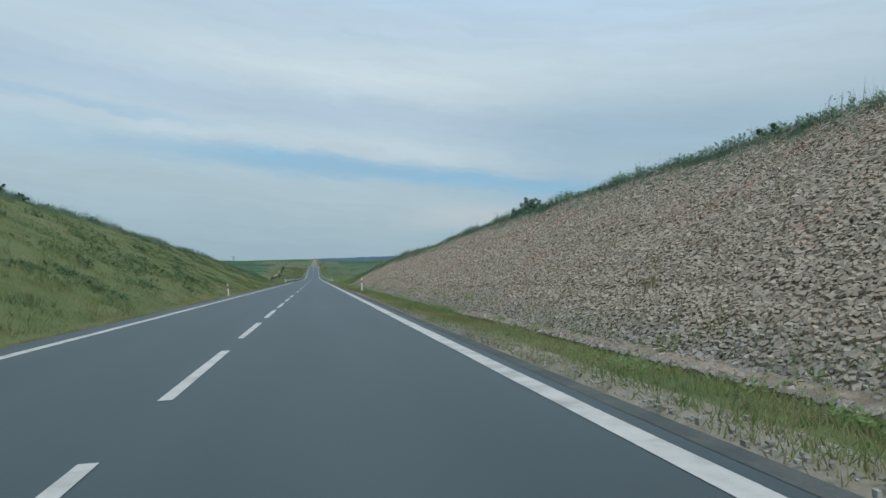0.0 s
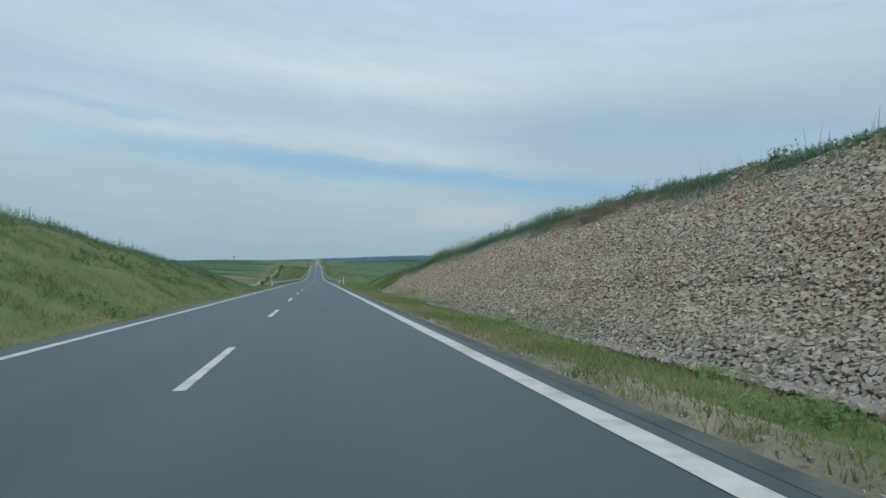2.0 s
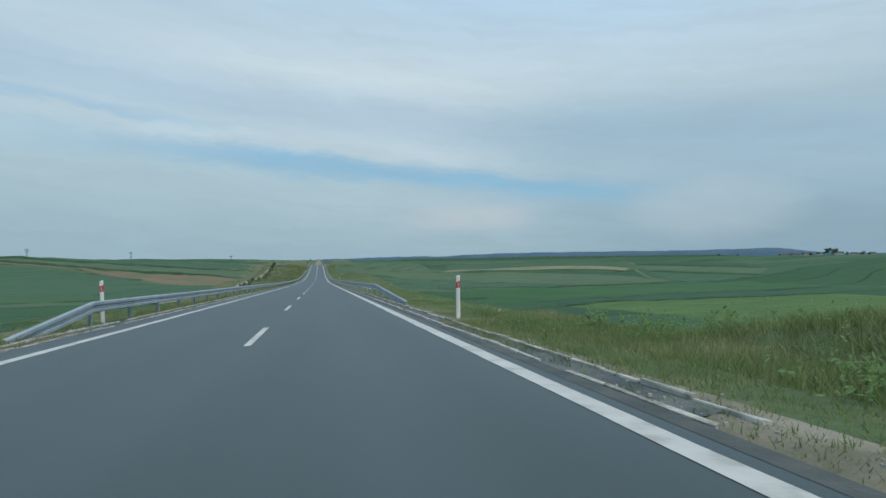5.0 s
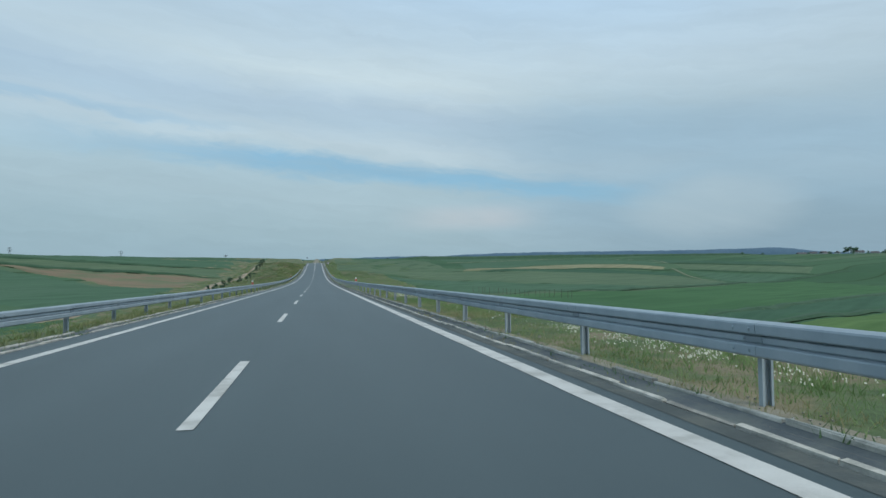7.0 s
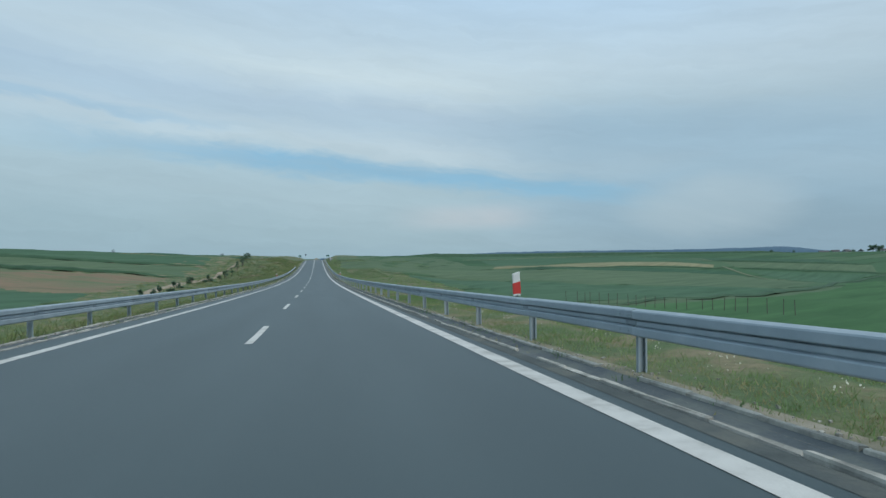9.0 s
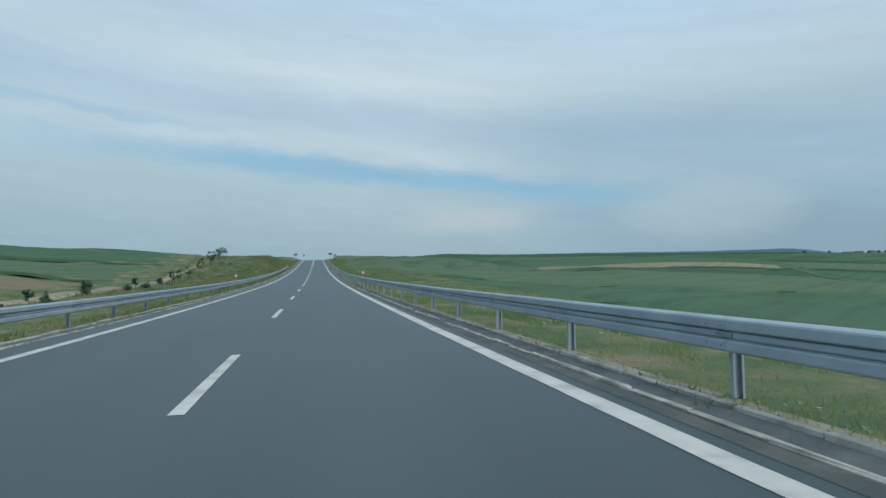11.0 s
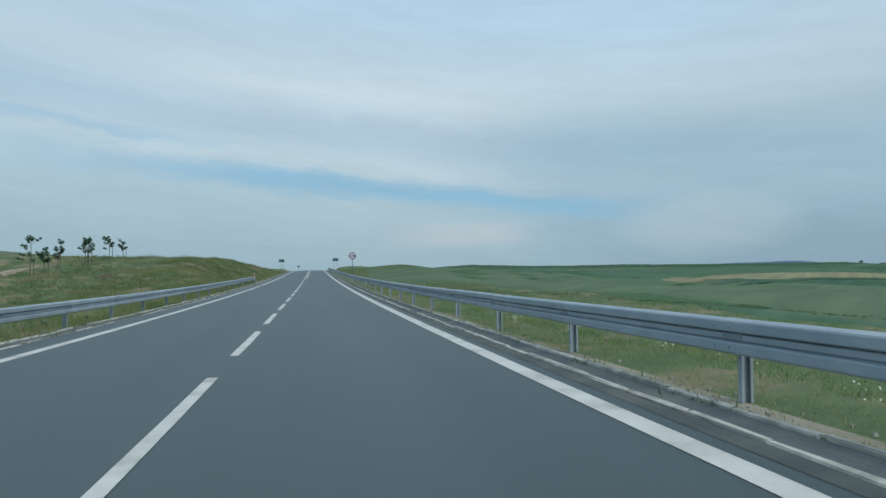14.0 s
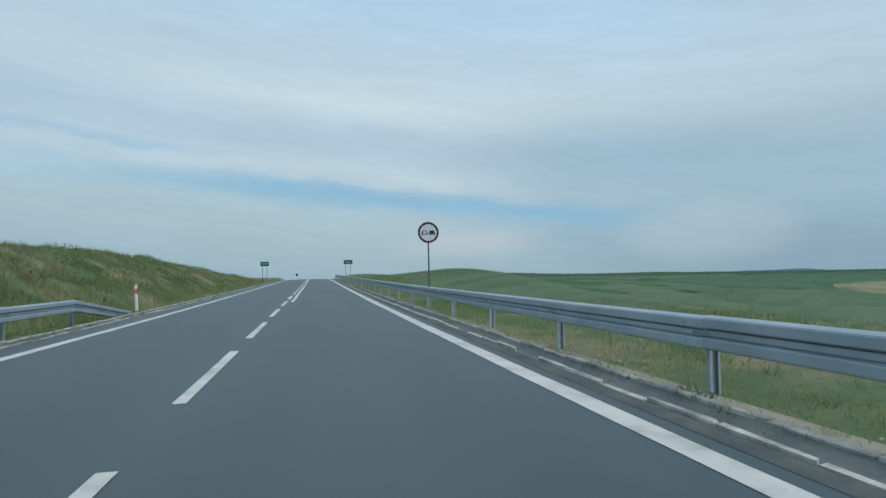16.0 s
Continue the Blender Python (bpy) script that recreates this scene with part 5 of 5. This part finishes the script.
SAPLINGS = [(387, 1.5, 0.4), (394, 2.0, 0.4), (400, 2.2, 0.5), (406, 2.4, 0.55), (416, 3.2, 0.55), (422, 2.3, 0.45), (427, 3.2, 0.85), (430.5, 2.3, 0.45), (433, 2.6, 0.4), (438.5, 2.4, 0.7), (441, 2.5, 0.7), (446.5, 2.6, 0.55), (451, 2.1, 0.55)]
for i, (y, tall, spread) in enumerate(SAPLINGS):
    sapling(-20.0 + 0.25 * math.sin(i * 2.3), y, tall, 100 + i, "thin young tree with sparse dark leaves and a stake" if tall > 2 else "small young tree in the rough grass", spread)
for i, (x, y, tall) in enumerate(((-21.0, 379.0, 1.4), (-21.6, 364.0, 1.3), (-22.0, 352.0, 1.1), (-22.2, 343.0, 1.2), (-22.6, 334.0, 1.0))):
    sapling(x, y, tall, 120 + i, "small young tree beside the farm track", 0.4, tall > 1.2)


def shrub(x, y, w, h, seed, label="dense dark green bush on the crown of the slope"):
    rng = np.random.default_rng(seed)
    ob = thing("bush", label, "bush", (x, y, float(ground(x, y)) - 0.05), "bushes")
    bm = bmesh.new()
    centres, radii = [], []
    for k in range(15):
        a, r = rng.uniform(0, 2 * math.pi), rng.uniform(0.05, 1.0) * w / 2
        tip = Vector((math.cos(a) * r, math.sin(a) * r, h * rng.uniform(0.15, 1.0) * (1.1 - 0.9 * r / w)))
        rod(bm, (tip.x * 0.15, tip.y * 0.15, 0), tip, 0.015, 0.005, 5)
        centres += [tuple(tip), tuple(tip * 0.6)]
        radii += [rng.uniform(0.12, 0.22) * h, rng.uniform(0.18, 0.3) * h]
    part("stems", bm, BARK, ob)
    crown = new("foliage", leaves_mesh("foliage", centres, radii, 70, 0.045, LEAF, seed, 1.0))
    crown.parent = ob
    return ob


def crown_line(side, y):
    """Where the top of the cutting runs."""
    toe, k = (TOE_R, 1.5) if side > 0 else (TOE_L, 1.9)
    return side * (float(np.interp(y, *toe)) + float(np.clip((land(side * 15.0, y) - road_z(y) + 0.4) * k, 0.3, 14)))


for i, (y, w, h) in enumerate(((17.5, 1.3, 0.5), (35, 1.4, 0.5), (38, 1.4, 0.7), (40, 2.2, 1.15), (42, 1.6, 0.95), (61, 1.2, 0.4))):
    shrub(crown_line(1, y) + 0.5, y, w, h, 200 + i)
for i, (y, w, h) in enumerate(((24, 1.3, 0.55), (31, 1.5, 0.6), (34, 1.0, 0.45), (38, 1.2, 0.55), (43, 1.1, 0.5), (47, 1.6, 0.7), (51, 1.2, 0.5), (55, 1.3, 0.55), (59, 1.0, 0.5), (63, 1.6, 0.6), (72, 1.1, 0.5))):
    shrub(crown_line(-1, y) - 0.4, y, w, h, 260 + i, "low dark bush on the top of the grassy bank")
for i, y in enumerate((322, 331, 340, 346, 355, 366, 377, 388)):
    shrub(-21.4 - (i % 3) * 0.5, y, 1.3 + 0.3 * (i % 2), 0.8 + 0.25 * (i % 3), 230 + i, "low bush beside the dirt track")


# ---------------------------------------------------------------- fence, wires, village
def fence():
    ob = thing("fence", "row of thin weathered fence posts across the field", "fence", (46.0, 293, float(ground(46.0, 293))))
    inv = ob.matrix_basis.inverted()
    bm = rod(bmesh.new(), (0, 0, -0.3), (0, 0, 1.6), 0.04, 0.035, 6)
    me = bpy.data.meshes.new("post")
    bm.to_mesh(me)
    bm.free()
    me.materials.append(WOOD)
    rng = np.random.default_rng(9)
    for i in range(22):
        x, y = 46.0 - i * 0.5 + rng.normal(0, 0.15), 293 + i * 1.45 + rng.normal(0, 0.25)
        piece("post", me, ob, inv @ pose(x, y, float(ground(x, y)), rng.normal(0, 2), rng.normal(0, 2), 0))


fence()


def power_pylon(x, y, top):
    """A slim lattice tower with three arms."""
    base = float(ground(x, y))
    ob = thing("power_pylon", "slim grey lattice power pylon behind the hill", "pylon", (x, y, base - 0.3), "power pylons")
    h = top - base + 0.3

    def at(f):
        return 2.6 * (1 - f) + 0.5 * f

    for sx in (-1, 1):
        for sy in (-1, 1):
            part("leg", rod(bmesh.new(), (sx * at(0), sy * at(0), 0), (sx * at(1), sy * at(1), h), 0.16, 0.10, 5), GREY_METAL, ob)
    bm = bmesh.new()
    for i in range(9):
        f, g = i / 9, (i + 1) / 9
        for s in (-1, 1):
            rod(bm, (-at(f), s * at(f), f * h), (at(g), s * at(g), g * h), 0.07, None, 4)
            rod(bm, (at(f), s * at(f), f * h), (-at(g), s * at(g), g * h), 0.07, None, 4)
    part("bracing", bm, GREY_METAL, ob)
    for f, w in ((0.84, 3.6), (0.92, 4.6), (0.985, 3.0)):
        arm = part("crossarm", box(bmesh.new(), -w, w, -0.35, 0.35, f * h - 0.3, f * h + 0.3, 0.1), GREY_METAL, ob)
        for s in (-1, 1):
            part("insulator", rod(bmesh.new(), (s * (w - 0.3), 0, f * h - 1.6), (s * (w - 0.3), 0, f * h - 0.3), 0.14, 0.10, 6), PLASTER, arm)


for x, y, top in ((-525, 1411, 22), (-425, 1694, 17), (-215, 1781, 5.5)):
    power_pylon(x, y, top)


def house(x, y, w, d, h, turn, label):
    ob = thing("house", label, "house", (x, y, float(ground(x, y)) - 0.3), "village houses", turn)
    part("wall", box(bmesh.new(), -w / 2, w / 2, -d / 2, d / 2, 0, h), PLASTER, ob)
    bm = bmesh.new()
    e = 0.5
    v = [bm.verts.new(p) for p in ((-w / 2 - e, -d / 2 - e, h), (w / 2 + e, -d / 2 - e, h), (w / 2 + e, d / 2 + e, h), (-w / 2 - e, d / 2 + e, h), (-w / 2 - e, 0, h + d * 0.4), (w / 2 + e, 0, h + d * 0.4))]
    for f in ((0, 1, 5, 4), (2, 3, 4, 5), (3, 0, 4), (1, 2, 5), (3, 2, 1, 0)):
        bm.faces.new([v[i] for i in f])
    roof = part("roof", bm, ROOF, ob)
    part("chimney", box(bmesh.new(), w * 0.2, w * 0.2 + 0.6, -0.3, 0.3, h + d * 0.2, h + d * 0.4 + 0.9), PLASTER, roof)
    for i in range(3):
        for z in (1.2, 4.0)[: 1 + (h > 5)]:
            part("window", box(bmesh.new(), -w / 2 + (i + 0.6) * w / 3.4, -w / 2 + (i + 0.6) * w / 3.4 + 1.2, -d / 2 - 0.05, -d / 2 + 0.05, z, z + 1.3), PANE, ob)
    return ob


def far_tree(x, y, tall, w, seed, label="broad dark tree beside the far fields"):
    rng = np.random.default_rng(seed)
    ob = thing("tree", label, "tree", (x, y, float(ground(x, y)) - 0.2), "distant trees")
    bm = rod(bmesh.new(), (0, 0, 0), (0, 0, tall * 0.55), tall * 0.03, tall * 0.015, 6)
    centres, radii = [], []
    for k in range(10):
        a, r = rng.uniform(0, 2 * math.pi), rng.uniform(0, 0.5) * w
        tip = Vector((math.cos(a) * r, math.sin(a) * r, tall * rng.uniform(0.3, 0.88)))
        rod(bm, (0, 0, tip.z * 0.5), tip, tall * 0.008, tall * 0.003, 4)
        centres.append(tuple(tip))
        radii.append(rng.uniform(0.16, 0.3) * w)
    part("trunk", bm, BARK, ob)
    crown = new("crown", leaves_mesh("crown", centres, radii, 110, tall * 0.045, LEAF, seed))
    crown.parent = ob


rng = np.random.default_rng(77)
for i, (a, d) in enumerate(((41.2, 1380), (42.0, 1430), (42.7, 1400), (43.6, 1420), (45.0, 1400), (46.0, 1450), (47.2, 1410))):
    house(d * math.sin(radians(a)), 187 + d * math.cos(radians(a)), rng.uniform(10, 18), rng.uniform(8, 10), rng.uniform(3.2, 6.4), rng.uniform(-40, 40), "far plastered village house with a dark pitched roof")
for i, (a, d, tall) in enumerate(((41.6, 1400, 8), (43.1, 1390, 9), (44.3, 1390, 16), (44.7, 1400, 15), (45.6, 1400, 8), (46.6, 1400, 10), (28.0, 1500, 10), (28.4, 1510, 9), (30.0, 1520, 8), (30.4, 1500, 7), (38.5, 900, 4), (37.0, 910, 4))):
    far_tree(d * math.sin(radians(a)), 187 + d * math.cos(radians(a)), tall, tall * 0.9, 300 + i)


def gravel():
    """Pale crushed stones strewn along the gutter and the bare verge."""
    rng = np.random.default_rng(83)
    n = 8500
    far = rng.random(n) < 0.42
    y = np.where(far, rng.uniform(140, 470, n), rng.uniform(2, 140, n))
    x = np.where(far, 4.86 + np.abs(rng.normal(0, 0.28, n)), 4.28 + np.abs(rng.normal(0, 0.33, n)))
    thick = np.array([noise.noise(Vector((0.3, b * 0.11, 4.0))) for b in y])
    keep = thick > rng.uniform(-0.45, 0.30, n)
    x, y = x[keep], y[keep]
    n = len(x)
    cube = np.array([(a, b, c) for a in (-1, 1) for b in (-1, 1) for c in (-1, 1)], float)
    quads = np.array([(0, 1, 3, 2), (4, 6, 7, 5), (0, 4, 5, 1), (2, 3, 7, 6), (0, 2, 6, 4), (1, 5, 7, 3)])
    size = rng.lognormal(math.log(0.0115), 0.35, n)
    v = cube[None] * rng.uniform(0.55, 1.2, (n, 8, 3)) * (size[:, None] * rng.uniform(0.6, 1.4, (n, 3)))[:, None]
    v += np.stack([x, y, ground(x, y) + size * 0.4], -1)[:, None]
    f = quads[None] + (np.arange(n) * 8)[:, None, None]
    tagged(new("gravel", fast_mesh("gravel", v.reshape(-1, 3), f.reshape(-1, 4), CONCRETE)), "pale crushed stones strewn along the gutter", "gravel", kind="stuff")


gravel()

# ---------------------------------------------------------------- the stones of the slope, last
def build_stones():
    rng = np.random.default_rng(71)
    templates = []
    for k in range(14):
        bm = bmesh.new()
        bmesh.ops.create_cube(bm, size=1.6)
        bmesh.ops.triangulate(bm, faces=bm.faces)
        v = np.array([tuple(p.co) for p in bm.verts])
        f = np.array([[p.index for p in q.verts] for q in bm.faces])
        bm.free()
        v = v * rng.uniform(0.42, 1.2, v.shape) + rng.normal(0, 0.10, v.shape)
        templates.append((v, f))
    # laid close, row over row
    rows, cols = np.meshgrid(np.concatenate([np.arange(-0.62, 3.5, 0.064), np.arange(3.5, 9.9, 0.084)]), np.arange(-2, 119.6, 0.092), indexing="ij")
    count = rows.size
    d = rows.ravel() + rng.normal(0, 0.016, count)
    y = (cols + 0.046 * (np.arange(len(rows)) % 2)[:, None]).ravel() + rng.normal(0, 0.024, count)
    toe = np.interp(y, *TOE_R)
    top = np.clip((land(15.0, y) - road_z(y) + 0.42) * 1.5, 0.2, 9.6)
    stay = (d < top * 1.03) & (d > -0.62 + np.abs(rng.normal(0, 0.14, count)))
    d, y, toe, top = (q[stay] for q in (d, y, toe, top))
    u, x = d / top, toe + d
    ragged = np.array([noise.noise(Vector((a * 0.5, b * 0.4, 2.0))) for a, b in zip(x, y)])
    keep = ~((u > 0.90) & (ragged > 0.05 + 3.0 * (1.0 - u))) & ~((y > 70) & (y < 86) & (u > 0.84 + 0.3 * ragged)) & (y < 119.3 - 0.16 * (x - toe) + 0.12 * np.sin(x * 3.1))
    x, y, ragged = x[keep], y[keep], ragged[keep]
    # the face stands in uneven courses over a coarser foot
    up = x - np.interp(y, *TOE_R)
    ledge = 1.45 + 0.25 * np.sin(y * 0.13) + 0.3 * ragged
    course = np.array([noise.noise(Vector((a * 0.9, b * 0.16, 7.0))) for a, b in zip(x, y)])
    z = ground(x, y) + 0.055 * np.clip(1 - up / 0.8, 0, 1) + 0.055 * np.clip((up - ledge) / 0.15, 0, 1) * np.interp(y, [70, 90], [1, 0.3]) + 0.06 * course
    n = len(x)
    size = rng.lognormal(0.0, 0.20, n) * np.interp(up, [3.2, 3.8], [0.0465, 0.055])
    sx, sy, sz = size * rng.uniform(0.8, 1.25, n), size * rng.uniform(0.9, 1.6, n), size * rng.uniform(0.40, 0.75, n)
    yaw, tip, rol = rng.uniform(-0.7, 0.7, n), rng.normal(-0.60, 0.24, n), rng.normal(0, 0.22, n)
    slope_part = tagged(new("stone_slope", mesh_from("stone_slope", [(7.2, 0, float(ground(7.2, 0)) - 0.4), (7.4, 0, float(ground(7.4, 0)) - 0.4), (7.4, 0.2, float(ground(7.4, 0.2)) - 0.4)], [[0, 1, 2]], STONE)), "slope faced with loose grey and reddish quarry stones", "stone slope", kind="structure")
    near = np.argsort(np.abs(y - 24) + 6 * np.abs(x - np.interp(y, *TOE_R) - 1.0))[:300]
    single = set(near.tolist())
    which = rng.integers(0, len(templates), n)
    cz, sz_, cx, sx_, cyw, syw = np.cos(rol), np.sin(rol), np.cos(tip), np.sin(tip), np.cos(yaw), np.sin(yaw)
    allv, allf, base = [], [], 0
    mesh_cache = [mesh_from("stone", v, f, STONE) for v, f in templates]
    for k, (tv, tf) in enumerate(templates):
        pick = np.array([i for i in np.nonzero(which == k)[0] if i not in single])
        p = tv[None] * np.stack([sx[pick], sy[pick], sz[pick]], -1)[:, None]
        a = p.copy()
        a[..., 0] = p[..., 0] * cyw[pick][:, None] - p[..., 1] * syw[pick][:, None]
        a[..., 1] = p[..., 0] * syw[pick][:, None] + p[..., 1] * cyw[pick][:, None]
        b = a.copy()
        b[..., 0] = a[..., 0] * cx[pick][:, None] + a[..., 2] * sx_[pick][:, None]
        b[..., 2] = -a[..., 0] * sx_[pick][:, None] + a[..., 2] * cx[pick][:, None]
        c = b.copy()
        c[..., 1] = b[..., 1] * cz[pick][:, None] - b[..., 2] * sz_[pick][:, None]
        c[..., 2] = b[..., 1] * sz_[pick][:, None] + b[..., 2] * cz[pick][:, None]
        c += np.stack([x[pick], y[pick], z[pick] + sz[pick] * 0.3 + 0.012], -1)[:, None]
        face = tf[np.cross(tv[tf[:, 1]] - tv[tf[:, 0]], tv[tf[:, 2]] - tv[tf[:, 0]])[:, 2] > -1.2]
        face = face[np.cross(tv[face[:, 1]] - tv[face[:, 0]], tv[face[:, 2]] - tv[face[:, 0]])[:, 0] < 1.2]
        allv.append(c.reshape(-1, 3))
        allf.append((face[None] + (base + np.arange(len(pick)) * len(tv))[:, None, None]).reshape(-1, 3))
        base += len(pick) * len(tv)
    rest = new("loose_stones", fast_mesh("loose_stones", np.concatenate(allv), np.concatenate(allf), STONE))
    rest.parent = slope_part
    tagged(rest, kind="stuff")
    for i in sorted(single):
        m = Matrix.LocRotScale((x[i], y[i], z[i] + sz[i] * 0.3 + 0.012), Euler((rol[i], tip[i], yaw[i])), (sx[i], sy[i], sz[i]))
        piece("stone", mesh_cache[which[i]], slope_part, m)


build_stones()
